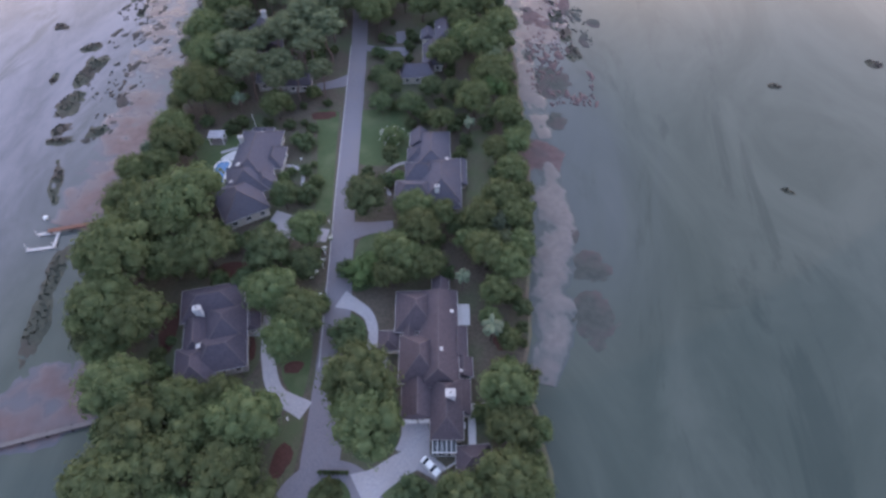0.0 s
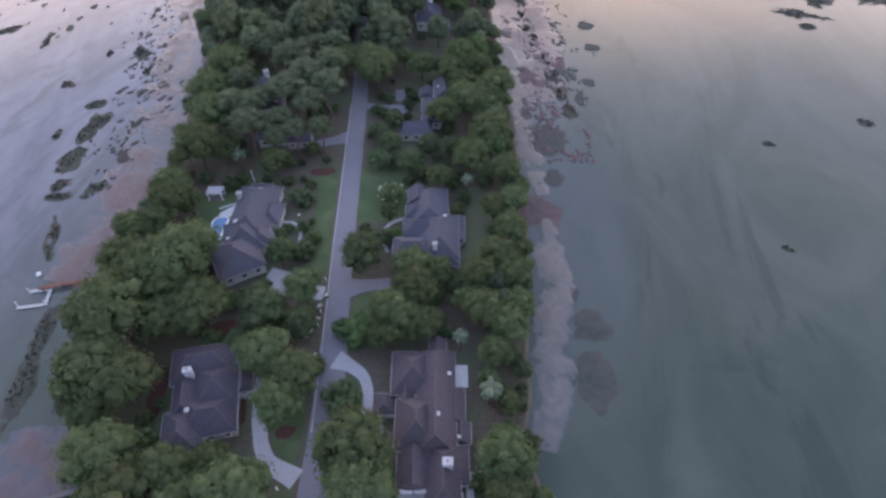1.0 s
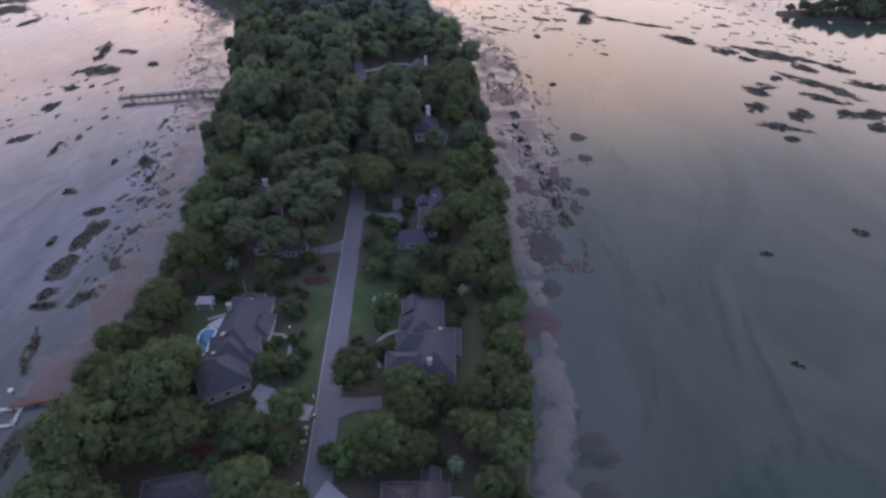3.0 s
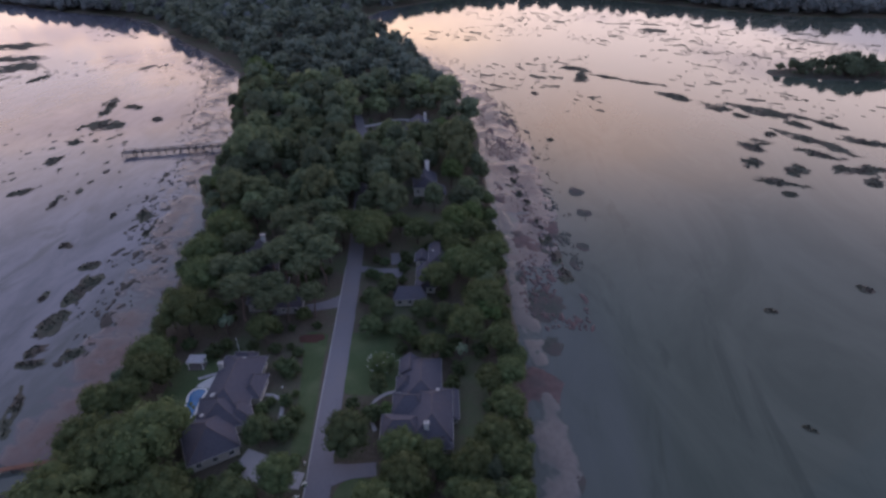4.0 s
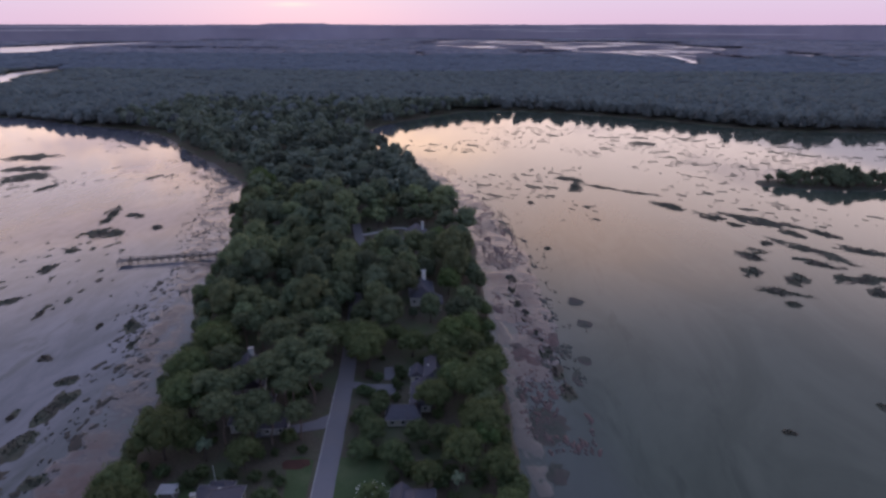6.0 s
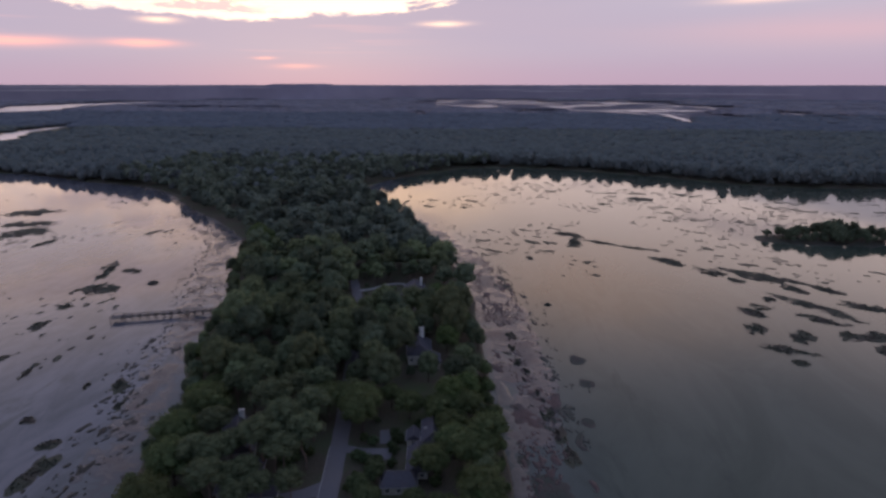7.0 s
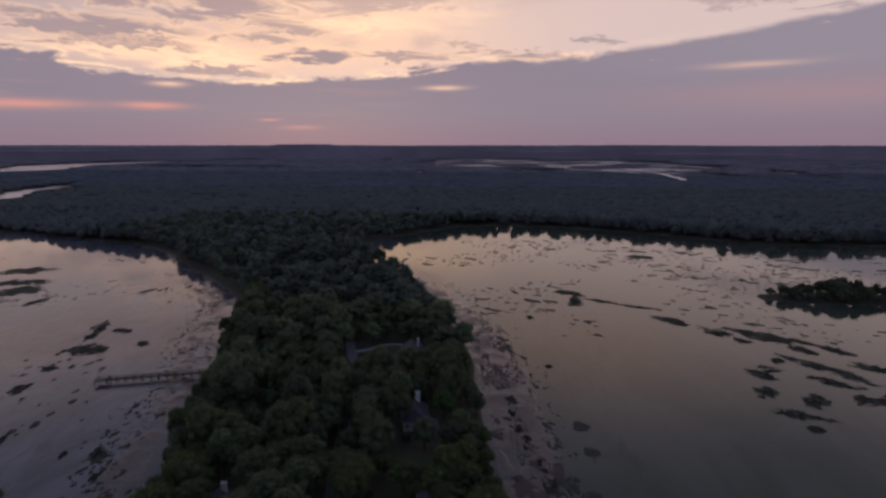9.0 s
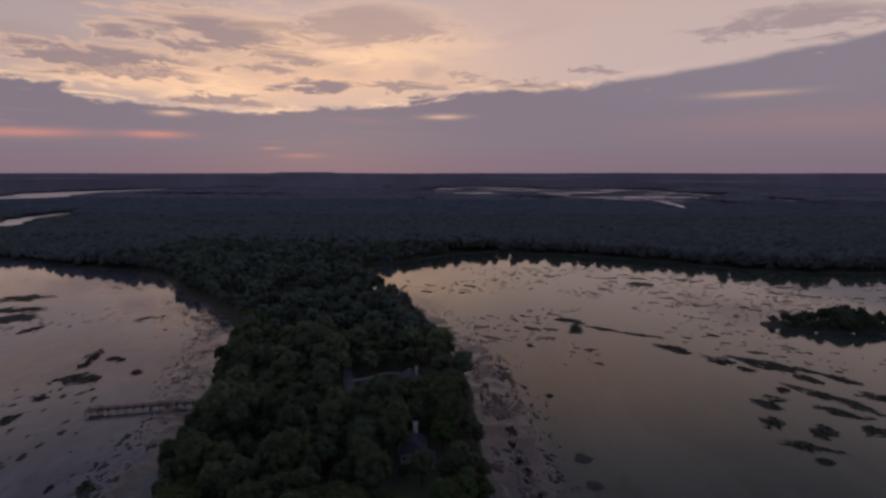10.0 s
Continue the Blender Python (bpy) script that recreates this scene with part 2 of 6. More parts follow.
def make_water():
    """Calm tidal water: clear and green to one side, shallow and milky over the flats on the other."""
    m = bpy.data.materials.new("tidal_water")
    m.use_nodes = True
    k = Nodes(m.node_tree)
    pos = k.node("ShaderNodeNewGeometry").outputs["Position"]
    xyz = k.node("ShaderNodeSeparateXYZ", Vector=pos)
    streak = k.node("ShaderNodeMapping", Vector=pos, Scale=(1.0, 0.42, 1.0), Rotation=(0, 0, 0.12))
    n1 = k.noise(streak.outputs[0], 0.026, 5.0, 0.62, 1.2)
    n2 = k.noise(pos, 0.006, 2.0, 0.5)
    deep = k.mix(k.step(n1, 0.32, 0.68), (0.044, 0.058, 0.049), (0.070, 0.084, 0.073))
    n3 = k.noise(streak.outputs[0], 0.11, 5.0, 0.65, 0.8)
    flats = k.mix(k.step(k.math("ADD", k.math("MULTIPLY", n1, 0.6), k.math("MULTIPLY", n3, 0.4)), 0.36, 0.62), (0.066, 0.072, 0.092), (0.138, 0.138, 0.172))
    along = k.node("ShaderNodeMapping", Vector=pos, Scale=(1.0, 0.38, 1.0), Rotation=(0, 0, -0.22))
    weed = k.noise(along.outputs[0], 0.055, 6.0, 0.68, 0.5)
    flats = k.mix(k.math("MULTIPLY", k.step(weed, 0.57, 0.68), 0.75), flats, (0.046, 0.052, 0.056))
    across = k.node("ShaderNodeMapping", Vector=pos, Scale=(0.35, 1.0, 1.0), Rotation=(0, 0, 0.75))
    beds = k.noise(across.outputs[0], 0.042, 5.0, 0.62, 0.6)
    deep = k.mix(k.math("MULTIPLY", k.step(beds, 0.60, 0.74), 0.5), deep, (0.026, 0.040, 0.036))
    # a shallow, milky band off the sandy shore, with long weed beds beyond it
    off = k.math("ADD", k.math("SUBTRACT", xyz.outputs[0], 21.0), k.math("MULTIPLY", k.math("MULTIPLY", xyz.outputs[1], xyz.outputs[1]), 0.0003))
    length_wise = k.node("ShaderNodeMapping", Vector=pos, Scale=(1.0, 0.2, 1.0), Rotation=(0, 0, -0.1))
    n4 = k.noise(length_wise.outputs[0], 0.07, 6.0, 0.66, 0.7)
    milky = k.math("MULTIPLY", k.step(xyz.outputs[1], 55.0, 120.0), k.step(k.math("ADD", off, k.math("MULTIPLY", n4, 40.0)), 66.0, 28.0))
    milky = k.math("MULTIPLY", milky, 0.5)
    deep = k.mix(milky, deep, (0.084, 0.094, 0.112))
    trail = k.math("MULTIPLY", k.step(n4, 0.54, 0.66), k.math("MULTIPLY", k.step(off, 8.0, 26.0), k.step(off, 105.0, 60.0)))
    deep = k.mix(k.math("MULTIPLY", trail, 0.6), deep, (0.030, 0.042, 0.036))
    shoal = k.step(k.math("ADD", xyz.outputs[0], k.math("MULTIPLY", k.math("SUBTRACT", n2, 0.5), 40.0)), -95.0, -150.0)
    colour = k.mix(shoal, deep, flats)
    ripple = k.noise(pos, 1.3, 3.0, 0.6)
    bump = k.node("ShaderNodeBump", Strength=0.05, Distance=0.04, Height=ripple)
    p = k.node("ShaderNodeBsdfPrincipled", Roughness=0.06, IOR=1.333)
    k.put(p, "Base Color", colour), k.put(p, "Normal", bump.outputs[0])
    out = k.node("ShaderNodeOutputMaterial")
    k.put(out, "Surface", p.outputs[0])
    return m


def make_glass(name, tint):
    m = bpy.data.materials.new(name)
    m.use_nodes = True
    k = Nodes(m.node_tree)
    n = k.noise(k.node("ShaderNodeNewGeometry").outputs["Position"], 0.8)
    p = k.node("ShaderNodeBsdfPrincipled", Roughness=0.06)
    k.put(p, "Base Color", k.mix(n, tint, tuple(v * 1.6 for v in tint)))
    k.put(k.node("ShaderNodeOutputMaterial"), "Surface", p.outputs[0])
    return m


def make_shingle(name, a, b):
    """Asphalt shingles in courses."""
    m = bpy.data.materials.new(name)
    m.use_nodes = True
    k = Nodes(m.node_tree)
    pos = k.node("ShaderNodeNewGeometry").outputs["Position"]
    z = k.node("ShaderNodeSeparateXYZ", Vector=pos).outputs[2]
    course = k.math("FRACT", k.math("MULTIPLY", z, 9.0))
    tab = k.noise(pos, 2.4, 3.0, 0.7)
    weather = k.noise(pos, 0.22, 4.0, 0.6)
    colour = k.mix(k.step(tab, 0.3, 0.7), a, b)
    colour = k.mix(k.math("MULTIPLY", k.step(weather, 0.5, 0.75), 0.6), colour, (0.100, 0.083, 0.098))
    p = k.node("ShaderNodeBsdfPrincipled", Roughness=0.85)
    k.put(p, "Base Color", colour), k.put(p, "Specular IOR Level", 0.25)
    h = k.math("ADD", k.math("MULTIPLY", course, 0.6), tab)
    k.put(p, "Normal", k.node("ShaderNodeBump", Strength=0.5, Distance=0.04, Height=h).outputs[0])
    k.put(k.node("ShaderNodeOutputMaterial"), "Surface", p.outputs[0])
    return m


WATER = make_water()
LITTER = surface("leaf_litter", (0.070, 0.062, 0.050), (0.112, 0.094, 0.076), 0.95, 1.2, 0.06, (0.070, 0.088, 0.050), 0.6, depth=0.15)
GRASS = surface("lawn_grass", (0.050, 0.076, 0.034), (0.072, 0.100, 0.046), 0.95, 2.2, 0.12, (0.085, 0.105, 0.055), 0.5)
DRYGRASS = surface("dry_grass", (0.075, 0.085, 0.050), (0.105, 0.100, 0.070), 0.95, 1.5, 0.15, (0.07, 0.09, 0.045), 0.5)
MULCH = surface("red_mulch", (0.055, 0.026, 0.022), (0.085, 0.042, 0.036), 0.95, 3.0, 0.3, None, 0.6)
ASPHALT = surface("worn_asphalt", (0.150, 0.145, 0.175), (0.195, 0.188, 0.220), 0.85, 2.5, 0.10, (0.165, 0.155, 0.175), 0.2)
CONCRETE = surface("pale_concrete", (0.30, 0.29, 0.325), (0.38, 0.37, 0.40), 0.8, 1.8, 0.2, (0.31, 0.295, 0.315), 0.2)
PAVING = surface("white_paving", (0.50, 0.49, 0.52), (0.60, 0.59, 0.62), 0.8, 2.2, 0.25, (0.47, 0.46, 0.48), 0.15)
KERB = surface("kerb_concrete", (0.34, 0.33, 0.35), (0.44, 0.43, 0.45), 0.8, 3.0, 0.3)
SAND = shore_surface("wet_sand", (0.112, 0.104, 0.108), (0.148, 0.138, 0.140), (0.092, 0.090, 0.096), (0.050, 0.064, 0.066))
MUD = shore_surface("tidal_mud", (0.092, 0.064, 0.068), (0.126, 0.090, 0.094), (0.090, 0.078, 0.090), (0.082, 0.084, 0.102))
FLATS = shore_surface("pink_tidal_flat", (0.082, 0.072, 0.080), (0.116, 0.102, 0.112), (0.084, 0.054, 0.056), (0.078, 0.078, 0.092))
MARSH = surface("marsh_grass", (0.040, 0.047, 0.038), (0.070, 0.074, 0.058), 0.9, 0.9, 0.1, (0.055, 0.045, 0.042), 0.6, depth=0.2)
CLOD = surface("mud_clods", (0.034, 0.034, 0.032), (0.056, 0.053, 0.050), 0.9, 0.6, 0.1, (0.048, 0.042, 0.042), 0.4)
REDMARSH = surface("red_marsh_plants", (0.084, 0.058, 0.062), (0.110, 0.080, 0.084), 0.9, 0.5, 0.12, (0.066, 0.058, 0.062), 0.5)
WEED = surface("weed_bed", (0.024, 0.036, 0.032), (0.034, 0.046, 0.040), 0.12, 0.2, 0.05, None, 0.05, spec=0.4)
SHOAL = surface("drowned_shoal", (0.066, 0.074, 0.090), (0.082, 0.088, 0.106), 0.1, 0.2, 0.05, None, 0.05, spec=0.4)
PATCHES_GREEN = surface("weedy_patch", (0.052, 0.060, 0.057), (0.072, 0.078, 0.074), 0.85, 0.5, 0.15, (0.074, 0.064, 0.066), 0.3, spec=0.1)
# marsh ground with the haze of distance in its mauve colour
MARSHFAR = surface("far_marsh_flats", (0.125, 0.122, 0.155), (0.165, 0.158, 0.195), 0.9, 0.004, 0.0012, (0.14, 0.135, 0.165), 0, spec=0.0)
# far water, the sky's gleam painted in as a pale base colour
WATERGLEAM = surface("silvery_flats", (0.56, 0.54, 0.60), (0.66, 0.63, 0.68), 0.22, 0.02, 0.003, None, 0.0, spec=0.6)
SHINGLE = make_shingle("dark_shingle", (0.058, 0.050, 0.068), (0.088, 0.076, 0.096))
SHINGLE_BLUE = make_shingle("blue_grey_shingle", (0.068, 0.066, 0.090), (0.100, 0.096, 0.124))
SHINGLE_BROWN = make_shingle("brown_shingle", (0.062, 0.050, 0.062), (0.094, 0.078, 0.092))
RIDGE = surface("ridge_cap", (0.085, 0.074, 0.085), (0.115, 0.10, 0.11), 0.85, 3.0, 0.4)
STUCCO = surface("pale_stucco", (0.46, 0.43, 0.40), (0.56, 0.53, 0.49), 0.9, 3.0, 0.3, None, 0.2)
SIDING = surface("grey_siding", (0.30, 0.29, 0.29), (0.38, 0.37, 0.36), 0.85, 3.0, 0.3, None, 0.2)
TRIM = surface("white_trim", (0.66, 0.65, 0.66), (0.76, 0.75, 0.75), 0.6, 2.0, 0.4, None, 0.05)
BRICKRED = surface("chimney_brick", (0.30, 0.24, 0.22), (0.40, 0.33, 0.30), 0.9, 4.0, 0.5)
GUTTER = surface("pale_gutter", (0.34, 0.33, 0.34), (0.44, 0.43, 0.44), 0.6, 2.0, 0.4, None, 0.05)
PANE = make_glass("window_glass", (0.020, 0.024, 0.032))
POOLBLUE = surface("pool_water", (0.030, 0.125, 0.30), (0.045, 0.165, 0.36), 0.08, 0.6, 0.2, None, 0.1, spec=0.5)
DARKTIMBER = surface("dark_wet_timber", (0.022, 0.021, 0.023), (0.040, 0.037, 0.039), 0.9, 4.0, 0.4, None, 0.4, spec=0.08)
TIMBER = surface("weathered_timber", (0.12, 0.11, 0.115), (0.18, 0.165, 0.165), 0.85, 4.0, 0.4, None, 0.4)
RUSTWOOD = surface("rust_brown_timber", (0.13, 0.062, 0.048), (0.19, 0.10, 0.075), 0.85, 4.0, 0.4, None, 0.4)
SLATS = surface("grey_violet_slats", (0.36, 0.36, 0.42), (0.45, 0.44, 0.50), 0.8, 4.0, 0.4)
GREYDECK = surface("pale_dock_boards", (0.36, 0.35, 0.36), (0.46, 0.45, 0.46), 0.8, 4.0, 0.4)
BARK = surface("bark", (0.070, 0.056, 0.050), (0.13, 0.105, 0.092), 0.95, 4.0, 0.5, None, 0.6, local=True)
PINEBARK = surface("pine_bark", (0.12, 0.088, 0.078), (0.19, 0.145, 0.13), 0.95, 4.0, 0.5, None, 0.6, local=True)
LEAF = foliage("oak_leaves", (0.098, 0.128, 0.060), (0.150, 0.182, 0.090), 0.2, 0.16, 0.46)
LEAFDARK = foliage("dark_leaves", (0.080, 0.108, 0.056), (0.120, 0.150, 0.076), 0.22, 0.2, 0.38, 0.15)
LEAFBRIGHT = foliage("bright_leaves", (0.088, 0.130, 0.052), (0.132, 0.180, 0.076), 0.15)
NEEDLE = foliage("pine_needles", (0.116, 0.144, 0.088), (0.164, 0.194, 0.118), 0.2, 0.16, 0.46)
# leaves of the woods beyond the gardens, lightened and greyed to imitate haze
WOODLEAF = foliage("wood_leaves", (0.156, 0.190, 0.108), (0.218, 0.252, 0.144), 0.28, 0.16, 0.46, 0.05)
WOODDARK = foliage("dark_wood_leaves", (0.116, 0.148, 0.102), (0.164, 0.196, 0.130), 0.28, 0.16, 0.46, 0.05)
# bluer again at the peninsula's root, with more haze in the colour
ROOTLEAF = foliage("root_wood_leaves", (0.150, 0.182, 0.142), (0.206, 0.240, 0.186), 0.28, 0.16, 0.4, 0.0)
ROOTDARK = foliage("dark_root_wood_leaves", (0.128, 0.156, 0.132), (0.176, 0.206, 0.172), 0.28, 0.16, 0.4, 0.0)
FROND = surface("palm_fronds", (0.070, 0.095, 0.060), (0.105, 0.130, 0.085), 0.7, 0.6, 0.2, None, 0, 0.15, 0.25, local=True)
BLOSSOM = surface("white_blossom", (0.70, 0.70, 0.64), (0.80, 0.79, 0.74), 0.7, 3.0, 0.5, None, 0)
# distance haze is mixed into these colours, paler and bluer farther off
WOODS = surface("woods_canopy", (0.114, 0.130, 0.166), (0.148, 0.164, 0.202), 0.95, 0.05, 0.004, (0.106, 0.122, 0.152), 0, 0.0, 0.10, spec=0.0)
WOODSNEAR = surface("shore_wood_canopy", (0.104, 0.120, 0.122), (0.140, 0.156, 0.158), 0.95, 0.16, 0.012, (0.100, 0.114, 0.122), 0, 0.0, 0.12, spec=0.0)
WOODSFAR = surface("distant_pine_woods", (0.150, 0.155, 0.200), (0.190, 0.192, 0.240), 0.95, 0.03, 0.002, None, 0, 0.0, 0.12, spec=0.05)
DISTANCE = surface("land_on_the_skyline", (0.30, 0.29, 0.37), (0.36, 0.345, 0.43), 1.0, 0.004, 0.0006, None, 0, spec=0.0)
CARWHITE = surface("white_car_paint", (0.72, 0.72, 0.74), (0.76, 0.76, 0.78), 0.25, 2.0, 0.5, None, 0, spec=0.5)
RUBBER = surface("rubber", (0.018, 0.018, 0.018), (0.03, 0.03, 0.03), 0.8, 8.0, 1.0)
CHROME = surface("steel", (0.5, 0.5, 0.5), (0.6, 0.6, 0.6), 0.3, 5.0, 1.0, None, 0, metal=1.0)
LAMPGLASS = surface("white_globe", (0.80, 0.80, 0.80), (0.86, 0.86, 0.86), 0.3, 2.0, 1.0, None, 0)
REDLAMP = surface("red_lens", (0.30, 0.02, 0.02), (0.36, 0.03, 0.03), 0.25, 2.0, 1.0, None, 0)


# ---- mesh helpers ----
def mesh_of(name, verts, faces, material, smooth=False):
    me = bpy.data.meshes.new(name)
    me.from_pydata([tuple(v) for v in verts], [], [tuple(f) for f in faces])
    me.materials.append(material)
    if smooth:
        me.polygons.foreach_set("use_smooth", [True] * len(me.polygons))
    me.update()
    return me


def solid(name, verts, faces, material, parent=None, label="", smooth=False):
    ob = new(name, mesh_of(name, verts, faces, material, smooth))
    ob.parent = parent
    return tagged(ob, label)


def part(name, bm, material, parent, label="", smooth=False):
    me = bpy.data.meshes.new(name)
    bm.to_mesh(me)
    bm.free()
    me.materials.append(material)
    if smooth:
        me.polygons.foreach_set("use_smooth", [True] * len(me.polygons))
    ob = new(name, me)
    ob.parent = parent
    return tagged(ob, label)


def thing(name, m, label, category, group="", kind=""):
    ob = new(name)
    ob.empty_display_size = 0.5
    ob.matrix_world = m
    return tagged(ob, label, category, group, kind)


def add_box(bm, size, m=Matrix(), bevel=0.0):
    got = bmesh.ops.create_cube(bm, size=1.0, matrix=m @ Matrix.Diagonal((*size, 1.0)))
    if bevel:
        edges = list({e for v in got["verts"] for e in v.link_edges})
        bmesh.ops.bevel(bm, geom=edges, offset=bevel, segments=1, affect="EDGES")
    return bm


def box(size, m=Matrix(), bevel=0.0):
    return add_box(bmesh.new(), size, m, bevel)


def add_tube(bm, a, b, ra, rb, sides=7):
    a, b = Vector(a), Vector(b)
    q = (b - a).to_track_quat("Z", "Y").to_matrix().to_4x4()
    bmesh.ops.create_cone(bm, cap_ends=True, segments=sides, radius1=ra, radius2=rb, depth=(b - a).length, matrix=Matrix.Translation((a + b) / 2) @ q)
    return bm


def smooth_line(points, step, closed=False):
    """A Catmull-Rom line through a few points, as 2-D points about step apart."""
    p = [np.array(q[:2], float) for q in points]
    n, out = len(p), []
    for i in range(n if closed else n - 1):
        a = p[(i - 1) % n] if closed or i else 2 * p[0] - p[1]
        b, c = p[i], p[(i + 1) % n]
        d = p[(i + 2) % n] if closed or i + 2 < n else 2 * c - b
        m = max(1, int(np.linalg.norm(c - b) / step))
        for j in range(m):
            t = j / m
            out.append(0.5 * (2 * b + (c - a) * t + (2 * a - 5 * b + 4 * c - d) * t * t + (3 * b - a - 3 * c + d) * t ** 3))
    if not closed:
        out.append(p[-1])
    return out


def normals_of(line, closed=False):
    n, out = len(line), []
    for i in range(n):
        a = line[(i - 1) % n] if closed or i else line[0]
        b = line[(i + 1) % n] if closed or i + 1 < n else line[-1]
        d = (b - a) / (np.linalg.norm(b - a) + 1e-9)
        out.append(np.array((-d[1], d[0])))
    return out


def ribbon(points, widths, step, z, thick, wobble=0.0, seed=0.0):
    """Verts and faces of a raised strip along a line: its top lies at z, its sides go down by thick."""
    line = smooth_line(points, step)
    side = normals_of(line)
    span = np.linspace(0, len(widths) - 1, len(line))
    wide = np.interp(span, range(len(widths)), widths)
    verts, faces = [], []
    for i, (p, s, w) in enumerate(zip(line, side, wide)):
        l = w / 2 + wobble * noise.noise((p[0] * 0.25, p[1] * 0.25, seed))
        r = w / 2 + wobble * noise.noise((p[0] * 0.25, p[1] * 0.25, seed + 7.7))
        a, b = p + s * l, p - s * r
        verts += [(*a, z - thick), (*a, z), (*b, z), (*b, z - thick)]
        if i:
            o = 4 * i
            faces += [(o - 4 + j, o - 3 + j, o + 1 + j, o + j) for j in range(3)]
    n = len(verts)
    faces += [(0, 1, 2, 3), (n - 1, n - 2, n - 3, n - 4)]
    return verts, faces


def plate(outline, z, thick):
    """A raised flat piece with the given closed outline."""
    n = len(outline)
    verts = [(p[0], p[1], z) for p in outline] + [(p[0], p[1], z - thick) for p in outline]
    faces = [tuple(range(n))] + [(i, i + n, (i + 1) % n + n, (i + 1) % n) for i in range(n)]
    return verts, faces


def mound(length, width, height, seed, rings=4, around=22, rough=0.3, sink=0.3):
    """A low irregular mound round the origin, its rim below the water."""
    verts, faces = [], []
    for r in range(rings + 1):
        f = 1.12 * (1 - r / rings)
        for i in range(around):
            a = 2 * math.pi * i / around
            c, s = math.cos(a), math.sin(a)
            j = 1 + rough * (noise.noise((c * 1.4 + seed * 3.1, s * 1.4, seed)) + 0.6 * noise.noise((c * 4 + seed, s * 4, seed + 5)))
            z = height * (1 - f * f) + 0.25 * height * noise.noise((c * f * 5, s * f * 5, seed + 9)) - sink * max(0.0, f - 0.7) / 0.42
            cx, sy = math.copysign(abs(c) ** 0.75, c), math.copysign(abs(s) ** 0.75, s)
            verts.append((cx * f * j * length / 2, sy * f * j * width / 2, z))
            if r:
                o, n = r * around, (i + 1) % around
                faces.append((o - around + i, o - around + n, o + n, o + i))
    return verts, faces


def flat_islet(length, width, height, seed, ragged=0.75, cell=0.45):
    """A low ragged bar of mud that breaks up into streaks at the water's edge."""
    nx, ny = max(10, min(44, int(length / cell))), max(7, min(22, int(width / cell)))
    length, width = length * 1.25, width * 1.5
    verts, faces = [], []
    for i in range(nx + 1):
        for j in range(ny + 1):
            u, v = 2 * i / nx - 1, 2 * j / ny - 1
            x, y = u * length / 2, v * width / 2
            bend = 0.16 * width * noise.noise((x * 0.07 + seed, seed, 1.0))
            n = noise.noise((x * 0.11 + seed, y * 0.26, seed)) + 0.8 * noise.noise((x * 0.28, y * 0.6 + seed, seed + 5)) + 0.6 * noise.noise((x * 0.75, y * 1.0, seed + 9))
            z = height * (0.62 - 1.15 * (u * u + v * v) ** 1.15 + ragged * n)
            verts.append((x, y + bend, max(min(z, height), -0.3)))
            if i and j:
                o = i * (ny + 1) + j
                faces.append((o - ny - 2, o - 1, o, o - ny - 1))
    return verts, faces


POLYS = {}


def inside(p, poly):
    """Whether a point lies in a closed outline."""
    key = id(poly)
    if key not in POLYS:
        q = np.array([(a[0], a[1]) for a in poly], float)
        POLYS[key] = (q, np.roll(q, 1, axis=0), poly)
    b, a, _ = POLYS[key]
    cross = (a[:, 1] > p[1]) != (b[:, 1] > p[1])
    a, b = a[cross], b[cross]
    return bool(np.count_nonzero(p[0] < (b[:, 0] - a[:, 0]) * (p[1] - a[:, 1]) / (b[:, 1] - a[:, 1]) + a[:, 0]) % 2)


def off_line(p, line):
    """The distance to the nearest point of a line."""
    q = np.asarray(line)
    return float(np.sqrt(((q - (p[0], p[1])) ** 2).sum(1).min()))

# ---- water, land and banks ----
solid("water", [(-7000, -900, SEA), (7000, -900, SEA), (7000, 6000, SEA), (-7000, 6000, SEA)], [(0, 1, 2, 3)], WATER)
tagged(bpy.data.objects["water"], "calm grey-green tidal water mirroring the dusk sky", "water", kind="structure")

COAST_EAST = [(18, -60), (22, -20), (19.5, 30), (15.2, 64), (15.8, 100), (14.5, 140), (12, 180), (6, 228), (-1, 300), (-11, 366), (-39, 443), (-78, 522), (-117, 604), (-146, 668), (-130, 742), (-78, 812)]
COAST_NORTH = [(-13, 872), (96, 866), (224, 812), (330, 748), (430, 735), (700, 742), (1300, 700), (5600, 600)]
COAST_WEST = [(-5600, 1000), (-1500, 860), (-800, 775), (-634, 756), (-519, 708), (-394, 662), (-300, 565), (-231, 496), (-187, 436), (-163, 360), (-140, 304), (-132, 250), (-115, 214), (-108, 178), (-100, 140), (-96, 118), (-97, 91), (-86, 61), (-75, 36), (-70, 0), (-60, -60)]
east = smooth_line(COAST_EAST + COAST_NORTH, 6.0)
west = smooth_line(COAST_WEST, 6.0)
EAST_LINE, WEST_LINE = np.array(east), np.array(west)
COASTS = np.concatenate((EAST_LINE, WEST_LINE))
shore = east + [np.array((5600.0, 5900.0)), np.array((-5600.0, 5900.0))] + west


